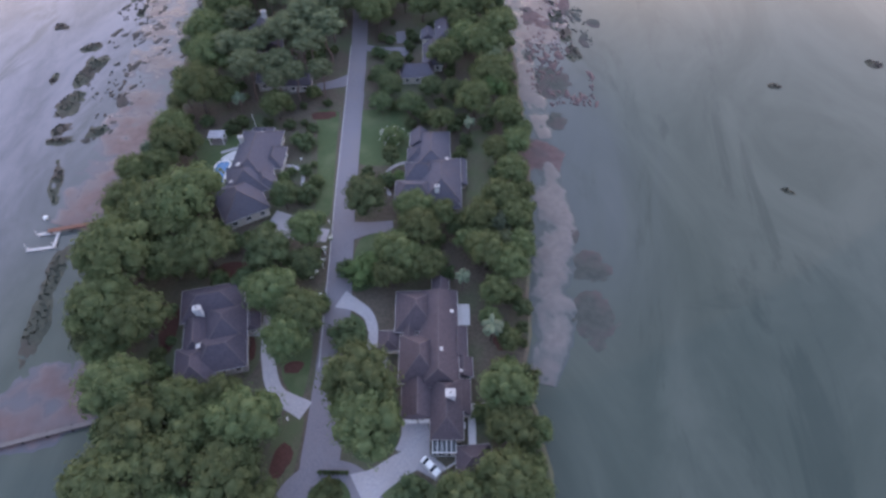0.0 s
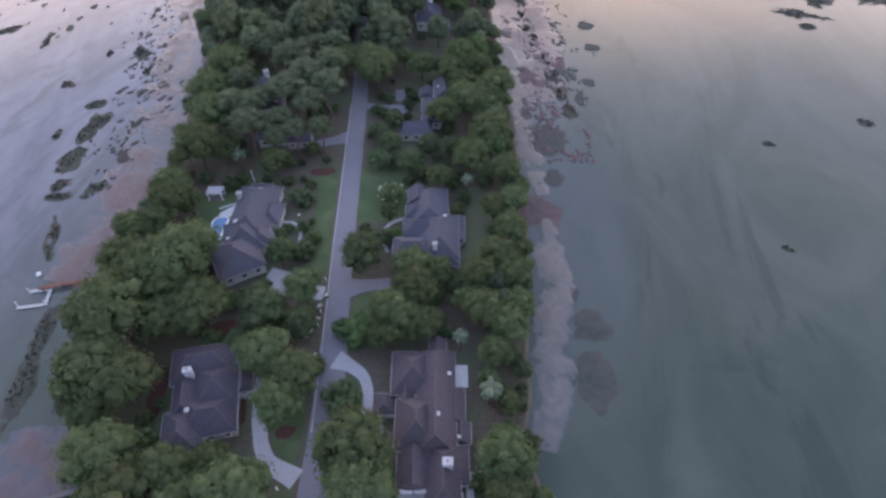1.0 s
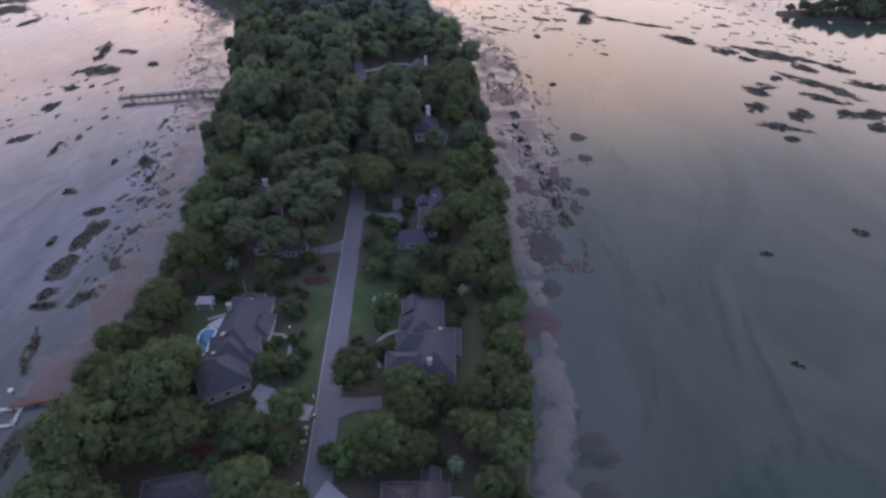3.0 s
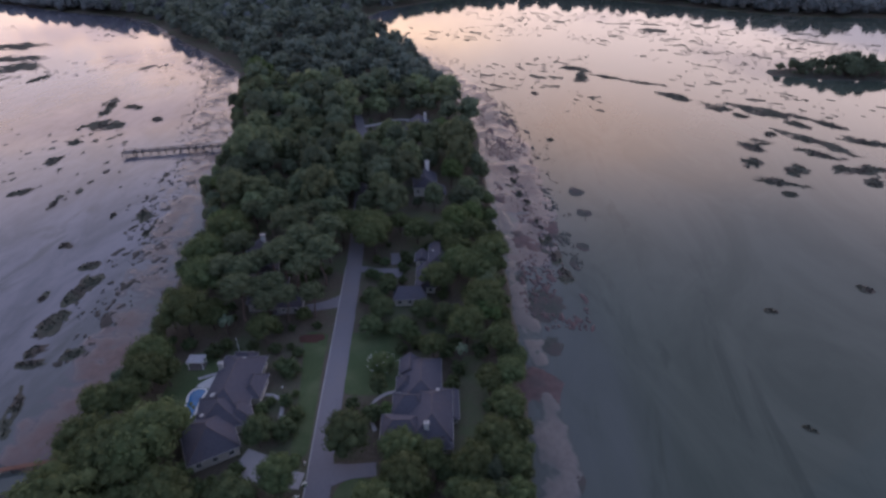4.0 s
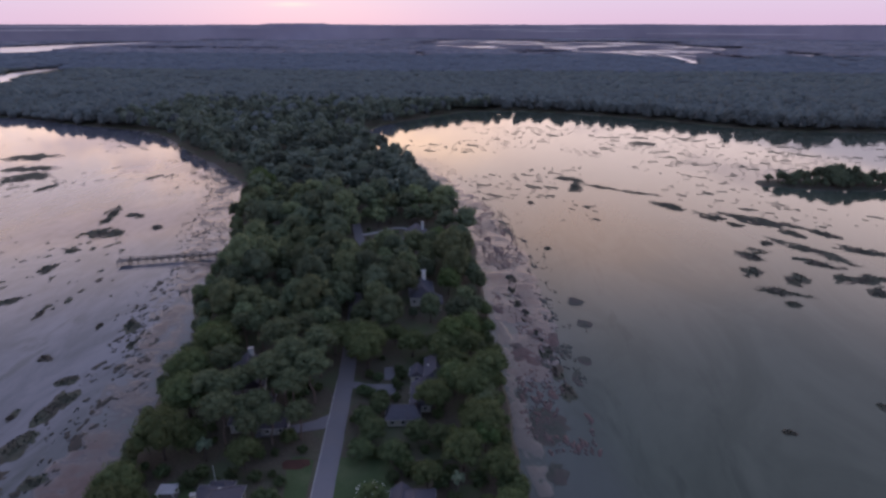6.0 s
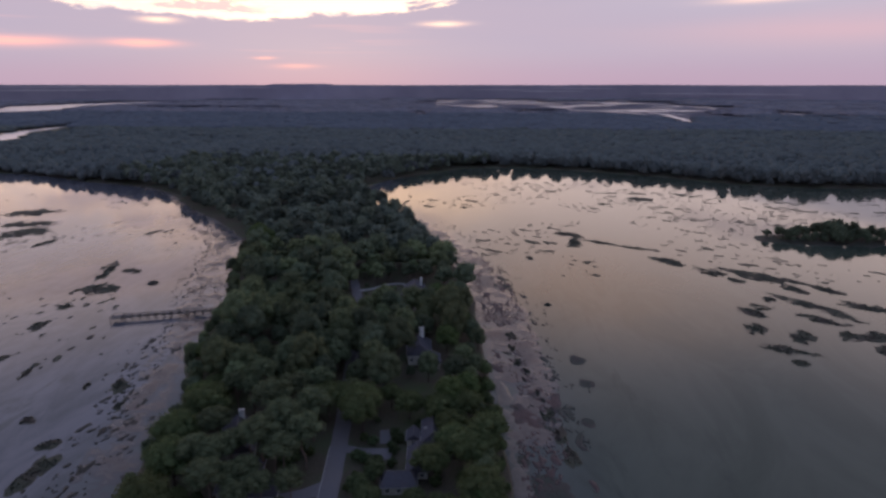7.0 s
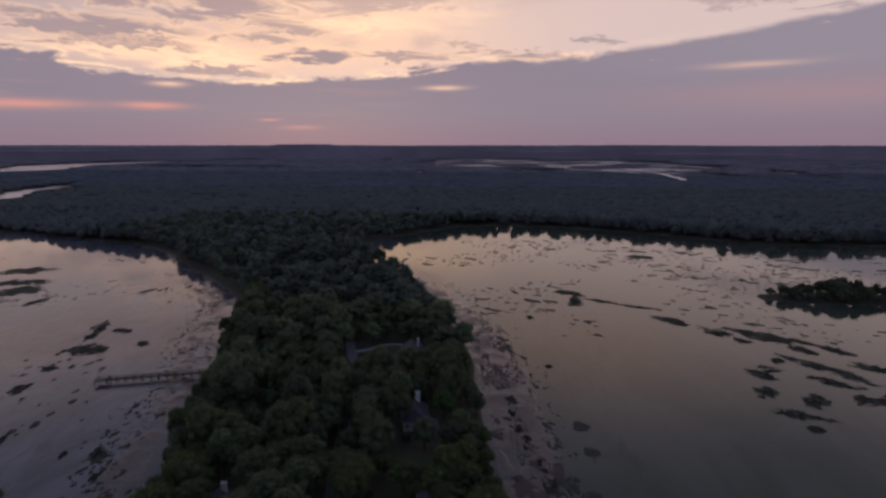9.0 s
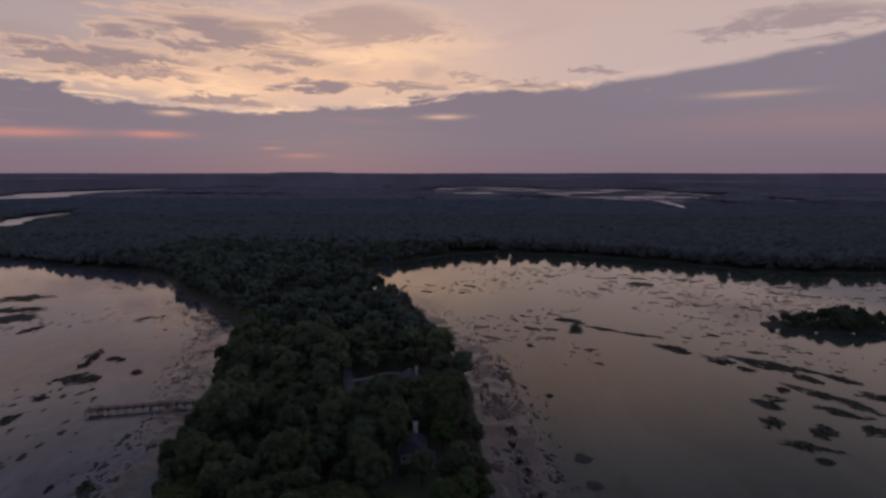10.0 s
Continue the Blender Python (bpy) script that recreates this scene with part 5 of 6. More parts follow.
# ---- boardwalks, docks and the pier ----
def boardwalk(name, a, b, wide, z, material, label, rails=False, posts=5.0, plank=0.6, group="", dark=DARKTIMBER):
    a, b = Vector((*a, 0)), Vector((*b, 0))
    d = b - a
    m = pose(a.x, a.y, 0, 0, 0, math.degrees(math.atan2(d.y, d.x)))
    walk_way = thing(name, m, label, "boardwalk", group)
    n = int(d.length / plank)
    data = None
    for i in range(n):
        if data is None:
            first = part("plank", box((plank * 0.92, wide, 0.06), pose(0, 0, z)), material, walk_way)
            data = first.data
            first.location = (plank * (i + 0.5), 0, 0)
        else:
            ob = new("plank", data)
            ob.parent, ob.location = walk_way, (plank * (i + 0.5), 0, 0)
    for s in (-1, 1):
        part("beam", box((d.length, 0.14, 0.22), pose(d.length / 2, s * wide * 0.42, z - 0.15)), dark, walk_way)
        for i in range(int(d.length / posts) + 1):
            part("support_post", add_tube(bmesh.new(), (i * posts, s * wide * 0.46, SEA - 1.2), (i * posts, s * wide * 0.46, z + (1.05 if rails else 0.05)), 0.17, 0.15, 7), dark, walk_way)
        if rails:
            for h in (0.55, 1.0):
                part("rail", box((d.length, 0.1, 0.16), pose(d.length / 2, s * wide * 0.48, z + h)), dark, walk_way)
    return walk_way


pier = boardwalk("pier", (-136, 303.6), (-190.4, 287.6), 3.2, 1.6, TIMBER, "long timber pier with dark rails over the tidal flat", True, 4.0)
for i in range(15):
    part("cross_frame", box((0.5, 3.3, 0.22), pose(4.0 * i, 0, 1.75)), DARKTIMBER, pier, "dark cross frame")
for i in range(9):
    part("platform_plank", box((6.0, 0.62, 0.08), pose(58.9, -2.7 + 0.68 * i, 1.6)), TIMBER, pier)
for sx in (56.1, 61.7):
    for sy in (-2.8, 2.8):
        part("support_post", add_tube(bmesh.new(), (sx, sy, SEA - 1.2), (sx, sy, 2.7), 0.16, 0.14, 7), DARKTIMBER, pier)
for sy in (-2.9, 2.9):
    part("rail", box((6.0, 0.08, 0.1), pose(58.9, sy, 2.6)), DARKTIMBER, pier)
part("rail", box((0.08, 5.8, 0.1), pose(61.9, 0, 2.6)), DARKTIMBER, pier)
boardwalk("boardwalk", (-92.5, 100.6), (-117.5, 92.6), 1.3, 0.7, RUSTWOOD, "rust-brown timber boardwalk over the mud")
boardwalk("boardwalk", (-74, 43.2), (-112, 29.0), 1.1, 0.5, TIMBER, "dark weathered boardwalk over the mud")
dock = thing("floating_dock", pose(-118.2, 89.6, SEA, 0, 0, 14), "pale floating dock with a finger pontoon", "dock")
for x, y, sx, sy in ((1.6, 2.6, 5.2, 0.9), (4.4, 0, 0.8, 6.0), (0.6, -2.8, 6.6, 0.8)):
    p = part("pontoon", box((sx, sy, 0.5), pose(x, y, 0.25), 0.04), GREYDECK, dock)
    part("rubbing_strip", box((sx + 0.06, sy + 0.06, 0.1), pose(x, y, 0.38)), TRIM, p)
for x, y in ((-0.8, 2.1), (4.95, -3.0), (-2.5, -2.3)):
    part("support_post", add_tube(bmesh.new(), (x, y, -1.2), (x, y, 2.2), 0.14, 0.13, 8), TRIM, dock)
buoy = thing("mooring_buoy", pose(-121.0, 98.0, SEA), "white mooring buoy beside the dock", "buoy")
bm = bmesh.new()
bmesh.ops.create_uvsphere(bm, u_segments=12, v_segments=8, radius=0.7, matrix=pose(0, 0, 0.35))
part("float", bm, LAMPGLASS, buoy, smooth=True)
part("eye", add_tube(bmesh.new(), (0, 0, 0.9), (0, 0, 1.25), 0.07, 0.05, 6), CHROME, buoy)

# ---- trees ----
def unit_ball(level):
    bm = bmesh.new()
    bmesh.ops.create_icosphere(bm, subdivisions=level, radius=1.0)
    bm.verts.ensure_lookup_table()
    v = np.array([p.co for p in bm.verts])
    f = np.array([[q.index for q in p.verts] for p in bm.faces])
    bm.free()
    return v, f


BALL20, BALL80 = unit_ball(1), unit_ball(2)


def crown_mesh(name, material, sd, radius, tall, low, clumps, leaves, leaf, fine, spread=0.72, flat=0.7, drop=-0.25, lump=(0.24, 0.36), heart=0.86):
    """A crown of leaf clumps set over an uneven dome: each clump a leafy heart with many small leaves standing out of it."""
    rng = np.random.default_rng(sd)
    ball_v, ball_f = BALL80 if fine else BALL20
    core_v, core_f = BALL80 if leaves > 20 else BALL20
    bulge = np.array([[0.85 + 0.5 * noise.noise((v[0] * 1.6 + sd, v[1] * 1.6, v[2] * 1.6))] for v in core_v])
    verts = [core_v * bulge * (radius * spread * 0.8, radius * spread * 0.8, tall * 0.33) + (0, 0, low + tall * 0.48)]
    faces, count = core_f.tolist(), len(core_v)
    for c in range(clumps):
        z = min(0.97, drop + (1 - drop) * (c + rng.uniform(0.1, 0.9)) / clumps)
        a = c * 2.39996 + rng.uniform(-0.5, 0.5)
        lobe = 0.90 + 0.42 * noise.noise((math.cos(a) * 1.3 + sd * 1.7, math.sin(a) * 1.3, z * 1.5))
        s = math.sqrt(1 - z * z) * rng.uniform(0.8, 1.05) * lobe
        centre = np.array((math.cos(a) * s * radius * spread, math.sin(a) * s * radius * spread, low + tall * (0.45 + 0.42 * z * (0.75 + 0.3 * lobe))))
        r = radius * rng.uniform(*lump)
        size = np.array((r, r, r * flat))
        jit = 1 + rng.normal(0, 0.09, (len(ball_v), 1))
        verts.append(ball_v * size * heart * jit + centre)
        faces += (ball_f + count).tolist()
        count += len(ball_v)
        d = rng.normal(0, 1, (leaves, 3))
        d[:, 2] += 0.35
        d /= np.linalg.norm(d, axis=1)[:, None]
        p = centre + d * size * rng.uniform(0.78, 1.22, (leaves, 1))
        side = np.cross(d, rng.normal(0, 1, (leaves, 3)))
        side /= np.linalg.norm(side, axis=1)[:, None]
        up = np.cross(side, d) + 0.55 * rng.normal(0, 1, (leaves, 3))
        up /= np.linalg.norm(up, axis=1)[:, None]
        k = leaf * rng.uniform(0.6, 1.35, (leaves, 1))
        quad = np.stack((p - side * k, p + up * k * 0.6, p + side * k, p - up * k * 0.6), 1).reshape(-1, 3)
        verts.append(quad)
        faces += [(count + 4 * i, count + 4 * i + 1, count + 4 * i + 2, count + 4 * i + 3) for i in range(leaves)]
        count += 4 * leaves
    return mesh_of(name, np.concatenate(verts), faces, material, True)


def trunk_mesh(name, material, sd, height, radius, reach, limbs, start=0.35):
    rng = np.random.default_rng(sd)
    bm = bmesh.new()
    pts = [Vector((0, 0, -0.3))]
    for i in range(1, 5):
        pts.append(Vector((rng.normal(0, 0.05) * height, rng.normal(0, 0.05) * height, height * i / 4)) * 1.0)
        pts[-1].x *= i / 4
        pts[-1].y *= i / 4
    for i in range(4):
        add_tube(bm, pts[i], pts[i + 1], radius * (1 - 0.2 * i), radius * (0.8 - 0.2 * i) + 0.02, 7)
    for i in range(limbs):
        a = 6.283 * i / limbs + rng.uniform(-0.4, 0.4)
        z = height * rng.uniform(start, 0.85)
        base = Vector((pts[2].x * z / height, pts[2].y * z / height, z))
        mid = base + Vector((math.cos(a), math.sin(a), 0.7)) * reach * 0.5
        add_tube(bm, base, mid, radius * 0.42, radius * 0.26, 5)
        add_tube(bm, mid, mid + Vector((math.cos(a + 0.3), math.sin(a + 0.3), 0.45)) * reach * 0.45, radius * 0.26, radius * 0.1, 5)
    me = bpy.data.meshes.new(name)
    bm.to_mesh(me)
    bm.free()
    me.materials.append(material)
    return me


def tree_of(name, label, category, crown, trunk):
    """A kind of tree: what its copies share."""
    return name, label, category, trunk, crown


def palm_mesh(sd, fronds=26, long=2.3):
    rng = np.random.default_rng(sd)
    verts, faces = [], []
    for i in range(fronds):
        a, lift = rng.uniform(0, 6.283), rng.uniform(-0.5, 1.1)
        ca, sa = math.cos(a), math.sin(a)
        o = len(verts)
        for j in range(5):
            t = j / 4
            r, z, w = long * t * (1 - 0.15 * t), 7.2 + lift * long * 0.6 * t - 1.2 * t * t, 0.42 * math.sin(3.0 * (t * 0.85 + 0.1)) + 0.05
            verts += [(ca * r - sa * w, sa * r + ca * w, z - 0.15), (ca * r, sa * r, z + 0.05), (ca * r + sa * w, sa * r - ca * w, z - 0.15)]
            if j:
                q = o + 3 * j
                faces += [(q - 3, q - 2, q + 1, q), (q - 2, q - 1, q + 2, q + 1)]
    return mesh_of("palm_crown", verts, faces, FROND)


OAK_LABEL = "broad live oak with a rounded green crown"
OAKS = [tree_of("oak_tree", OAK_LABEL, "tree", crown_mesh("oak_crown", LEAF, 100 + i, 7.0, 7.5, 4.2, 36, 70, 0.34, False, 0.72, 0.75, -0.25, (0.24, 0.36), 0.72), trunk_mesh("oak_trunk", BARK, 200 + i, 7.0, 0.42, 5.0, 6)) for i in range(4)]
DARKS = [tree_of("magnolia_tree", "dense dark-green evergreen tree", "tree", crown_mesh("dark_crown", LEAFDARK, 120 + i, 6.0, 8.0, 2.2, 32, 76, 0.31, False, 0.66, 0.9, -0.25, (0.24, 0.36), 0.72), trunk_mesh("dark_trunk", BARK, 220 + i, 6.5, 0.3, 3.4, 5)) for i in range(2)]
BUSHES = [tree_of("shrub", "rounded green garden shrub", "shrub", crown_mesh("shrub_crown", m, 140 + i, 3.0, 3.6, 0.0, 15, 40, 0.25, False, 0.62, 0.85, -0.4, (0.24, 0.36), 0.74), trunk_mesh("shrub_stem", BARK, 240 + i, 1.8, 0.1, 1.2, 5)) for i, m in enumerate((LEAF, LEAFDARK, LEAFBRIGHT))]
PINES = [tree_of("pine_tree", "tall pine with a bare trunk and high crown", "tree", crown_mesh("pine_crown", NEEDLE, 160 + i, 5.4, 8.0, 10.0, 28, 80, 0.30, False, 0.75, 0.6, -0.25, (0.24, 0.36), 0.7), trunk_mesh("pine_trunk", PINEBARK, 260 + i, 15.5, 0.34, 3.6, 7, 0.62)) for i in range(3)]
PALMS = [tree_of("palm_tree", "palmetto palm with a round head of fronds", "palm", palm_mesh(180), trunk_mesh("palm_trunk", BARK, 280, 7.2, 0.22, 0.1, 0))]
MID = [tree_of("oak_tree", "rounded oak in the close wood", "tree", crown_mesh("wood_crown", (WOODDARK, WOODLEAF, NEEDLE)[i % 3], 300 + i, 5.6, 10.5, 3.0, 26, 38, 0.44, False, 0.68, 0.95, -0.3, (0.28, 0.40), 0.82), trunk_mesh("wood_trunk", BARK, 320 + i, 8.0, 0.34, 3.0, 3)) for i in range(6)]
FAR = [tree_of("wood_tree", "dark tree of the peninsula wood", "tree", crown_mesh("far_crown", (WOODDARK, WOODLEAF, WOODDARK)[i % 3], 340 + i, 5.8, 10.0, 3.0, 11, 17, 0.80, False, 0.64, 0.8, -0.2, (0.30, 0.44), 0.84), trunk_mesh("far_trunk", BARK, 360 + i, 8.0, 0.34, 3.0, 2)) for i in range(6)]
BRIGHTS = [tree_of("oak_tree", "fresh bright-green tree with a rounded crown", "tree", crown_mesh("bright_crown", LEAFBRIGHT, 390 + i, 6.0, 9.0, 3.0, 34, 64, 0.36, False, 0.7, 0.85, -0.25, (0.26, 0.38), 0.76), trunk_mesh("bright_trunk", BARK, 395 + i, 7.5, 0.34, 3.6, 5)) for i in range(2)]
PLANTED = []
tree_rng = random.Random(7)


def plant(kinds, x, y, size, squash=1.0, note="", group=""):
    """One tree of the given kinds at x, y; size scales it."""
    name, label, category, trunk, crown = kinds[tree_rng.randrange(len(kinds))]
    ob = thing(name, pose(x, y, 0, 0, 0, tree_rng.uniform(0, 360)) @ Matrix.Diagonal((size, size, size * squash, 1)), note or label, category, group)
    for part_name, me in (("trunk", trunk), ("crown", crown)):
        new(part_name, me).parent = ob
    PLANTED.append((x, y))
    return ob


NEAR_WEST = [(-71.3, 45.5, 8.2), (-64.7, 37.6, 8.4), (-65.4, 27.7, 8.8), (-55.9, 31.6, 7.2), (-53.5, 37.3, 6.2), (-43.5, 31.5, 7.7), (-42.6, 41.0, 7.6), (-50.2, 41.6, 5.4), (-58.5, 44.6, 6.0), (-50.6, 47.6, 4.6), (-36.7, 25.0, 5.8), (-69.8, 22.1, 4.6), (-52.3, 23.2, 5.8), (-46.0, 72.8, 6.8), (-38.6, 68.2, 6.6), (-40.0, 61.1, 5.8), (-84.8, 78.7, 10.2), (-83.1, 65.6, 9.2), (-74.6, 62.5, 7.6), (-80.3, 56.9, 6.0), (-80.0, 92.0, 10.4), (-73.1, 96.1, 10.0), (-66.7, 84.8, 7.8), (-74.2, 80.3, 7.6), (-86.5, 89.3, 7.7), (-92.2, 98.9, 7.2), (-43.0, 93.8, 5.6)]
NEAR_EAST = [(-15.5, 104.0, 5.6), (-8.0, 102.5, 4.4), (-20.7, 51.7, 8.6), (-17.9, 42.6, 8.0), (10.0, 53.4, 6.5), (11.2, 45.2, 5.6), (8.8, 47.6, 3.4), (10.5, 34.5, 6.8), (2.1, 30.8, 5.5), (15.2, 32.8, 5.1), (-18.2, 87.2, 6.3), (-13.3, 95.6, 6.2), (-10.5, 85.4, 5.4), (-18.8, 81.5, 4.6), (4.6, 88.9, 6.2), (10.3, 85.7, 5.6), (7.4, 78.5, 4.6), (6.2, 72.3, 3.0), (1.3, 94.1, 5.2), (13.1, 93.1, 4.6), (-11.2, 142.0, 4.3), (8.3, 108.6, 5.9), (11.3, 119.4, 5.5), (11.9, 132.0, 5.2), (9.0, 145.0, 5.5), (6.3, 128.6, 4.6), (11.3, 102.2, 5.1)]
MIDDLE = [(3.7, 162.3, 8.0), (-0.9, 181.0, 7.6), (5.0, 189.1, 7.8), (-1.3, 149.9, 6.4), (-39.5, 197.5, 8.6), (-43.2, 206, 8.2), (-54.4, 206.5, 8.0), (-24, 208, 6.0), (-90.2, 146.6, 8.4), (-92.2, 165.4, 8.4), (-90.1, 121.8, 6.8), (-91.5, 128.8, 7.0), (-90.6, 113.8, 6.0), (-98.2, 178.9, 8.4), (-95.9, 194.9, 8.4), (-64.8, 145.0, 5.0), (-86.0, 124.6, 4.4), (-84, 150, 6), (-96, 110, 6.0)]
DARK_ONES = [(-51.2, 86.3, 7.4), (-41.0, 83.6, 5.6), (-55.7, 78.6, 4.1), (-3.8, 100.8, 3.6), (-29.4, 107.0, 7.6), (-29.9, 159.2, 5.4), (-22.4, 150.7, 5.0), (-31.8, 151.1, 4.6), (-30.3, 172.9, 4.8), (-8.8, 158.1, 5.4), (-16, 160, 5.0), (-34, 166, 4.6), (-86, 60, 6), (-70, 86, 6.0), (-76, 104, 5.0)]
SHRUBS = [(-27.3, 65.7, 5.2), (-25.6, 84.3, 6.2), (-35.6, 74.0, 3.4), (-48.0, 110.3, 4.6), (-55.0, 112.0, 3.6), (-53.1, 131.8, 4.2), (-55.4, 97.9, 2.6), (-8.0, 31.7, 4.0), (-24.8, 30.4, 3.8), (-21.6, 119.1, 3.0), (-19.0, 149.9, 4.0), (-31, 85, 3.5), (-46, 116, 3), (-56, 92, 3.2)]
PALM_SPOTS = [(6.7, 68.1, 3.4), (-1.0, 82.0, 2.5), (-2.4, 140.5, 2.5), (-77.9, 147.3, 3.2)]
PINE_SPOTS = [(-75.6, 154.8, 6.6), (-66.9, 174.0, 7.4), (-62.6, 183.5, 7.6), (-53.8, 177.1, 7.2), (-70.7, 195.2, 7.6), (-52.7, 158.5, 5.0), (-58, 169, 6.6), (-56, 192, 7.2), (-66, 152, 5.0), (-61, 156, 5.2), (-84, 166, 6.5), (-70, 158.5, 5.4), (-66.5, 161, 5.6), (-78.5, 166, 6.4), (-71, 176.5, 6.2), (-62, 172, 5.8), (-76, 172, 5.8), (-86, 182, 6.4)]
for x, y, r in NEAR_WEST + NEAR_EAST + MIDDLE:
    plant(OAKS, x, y, r / 6.5, 0.9 + 0.25 * tree_rng.random() if r > 5 else 1.15, group="oaks of the peninsula")
for x, y, r in ((-103, 204, 6.2), (-9, 212, 7.0), (-3, 222, 5.6), (-170, 424, 9.0), (-160, 416, 8.0), (-14, 262, 6.4), (-24, 322, 6.0), (-8, 282, 5.6), (-118, 240, 5.6), (5, 158, 5.4)):
    plant(BRIGHTS, x, y, r / 6.0, 1.1, group="bright trees of the peninsula")
for x, y, r in DARK_ONES:
    plant(DARKS, x, y, r / 6.0, 0.9, group="dark evergreens")
for i, (x, y, r) in enumerate(SHRUBS):
    plant([BUSHES[1 if i in (0, 5, 7) else 2 if i in (1, 9) else i % 2]], x, y, r / 2.6, 0.85 if r < 4.5 else 0.7, group="garden shrubs")
for x, y, r in PALM_SPOTS:
    plant(PALMS, x, y, r / 2.5, 1.0 if r < 3 else 0.8, group="palms")
for x, y, r in PINE_SPOTS:
    plant(PINES, x, y, r / 5.4, 0.85, group="pines by the lane")


def flowering_tree(x, y):
    t = plant([BUSHES[0]], x, y, 1.75, 1.0, "magnolia with scattered white blossoms on the lawn", "")
    rng = np.random.default_rng(77)
    verts, faces = [], []
    for _ in range(30):
        a, u = rng.uniform(0, 6.283), rng.uniform(0.1, 0.95)
        r = 2.75 * math.sqrt(1 - u * u)
        c = np.array((math.cos(a) * r, math.sin(a) * r, 1.5 + u * 2.1))
        o = len(verts)
        k = 0.075
        verts += [tuple(c + d) for d in ((-k, -k, 0), (k, -k, 0.03), (k, k, 0), (-k, k, 0.04), (0, 0, 0.14))]
        faces += [(o, o + 1, o + 4), (o + 1, o + 2, o + 4), (o + 2, o + 3, o + 4), (o + 3, o, o + 4)]
    tagged(solid("blossom", verts, faces, BLOSSOM, t), "white blossoms", kind="stuff")


flowering_tree(-25.8, 135.3)
for x, y, r in ((-26.6, 187.5, 0.9), (-26.0, 193.5, 1.0), (-26.2, 180.6, 0.8), (-35.5, 182.0, 1.0), (-28.4, 190.8, 0.6), (-27.8, 197.0, 0.9), (-34.6, 191.6, 0.9), (-31.0, 180.4, 1.1), (-38.4, 183.2, 1.0)):
    plant([BUSHES[1]], x, y, r, 1.0, group="garden shrubs")
LAWN_POLYS = [l for l, _, _ in LAWNS]
DRIVE_LINES = [np.array(smooth_line(l, 2.0)) for l, _, _ in DRIVES.values()]


FAR_DRIVE = np.array(smooth_line([(-76, 330), (-73, 341), (-66, 345), (-58, 353), (-50, 355), (-41, 348)], 2.0)) - (0, 6)


def free(p, gap_road, gap_house, gap_drive=2.5, lawns=True):
    if off_line(p, ROADWAY) < gap_road or any(in_wing(p, w, gap_house) for w in FOOTPRINTS):
        return False
    if any(abs(p[0] - l[0][0]) < 40 and abs(p[1] - l[0][1]) < 40 and off_line(p, l) < gap_drive for l in DRIVE_LINES):
        return False
    if p[1] > 300 and off_line(p, FAR_DRIVE) < 5:
        return False
    return not (lawns and any(inside(p, l) for l in LAWN_POLYS))


# undergrowth between the garden trees
shrub_count = 0
for _ in range(4000):
    x, y = tree_rng.uniform(-112, 22), tree_rng.uniform(18, 205)
    if shrub_count < 190 and inside((x, y), shore) and off_line((x, y), COASTS) > 2.0 and free((x, y), 5.0, 1.6, 4.0) and np.hypot(x + 76, y - 121) > 9 and np.hypot(x + 24.5, y - 27) > 13 and np.hypot(x + 81, y - 132) > 6 and min(np.hypot(x - p[0], y - p[1]) for p in PLANTED) > 3.6:
        plant(BUSHES[:2], x, y, tree_rng.uniform(0.5, 1.25), tree_rng.uniform(0.8, 1.2), group="undergrowth shrubs")
        shrub_count += 1

CELLS = {}


def crowded(x, y, gap):
    k = (int(x // 12), int(y // 12))
    near = [q for i in (-1, 0, 1) for j in (-1, 0, 1) for q in CELLS.get((k[0] + i, k[1] + j), ())]
    if any(np.hypot(x - a, y - b) < gap for a, b in near):
        return True
    CELLS.setdefault(k, []).append((x, y))
    return False


for x, y in PLANTED:
    CELLS.setdefault((int(x // 12), int(y // 12)), []).append((x, y))
# low trees and shrubs right along the eastern shore
for p in EAST_LINE:
    for _ in range(3):
        q = (p[0] - tree_rng.uniform(0.2, 4.5), p[1] + tree_rng.uniform(-3, 3))
        if 18 < q[1] < 245 and inside(q, shore) and free(q, 5, 2.5) and not crowded(*q, 3.0):
            if tree_rng.random() < 0.5:
                plant(OAKS + DARKS, *q, tree_rng.uniform(0.38, 0.62), tree_rng.uniform(1.0, 1.3), group="trees along the shore")
            else:
                plant(BUSHES[:2], *q, tree_rng.uniform(0.7, 1.3), tree_rng.uniform(0.9, 1.3), group="shrubs along the shore")

# the same along the western shore
for p in WEST_LINE:
    for _ in range(2):
        q = (p[0] + tree_rng.uniform(1.0, 6.0), p[1] + tree_rng.uniform(-3, 3))
        if 100 < q[1] < 430 and inside(q, shore) and free(q, 5, 2.5) and not crowded(*q, 3.8):
            plant(MID, *q, tree_rng.uniform(0.45, 0.75), tree_rng.uniform(0.9, 1.2), "rounded green tree in the shore belt", "trees along the shore")

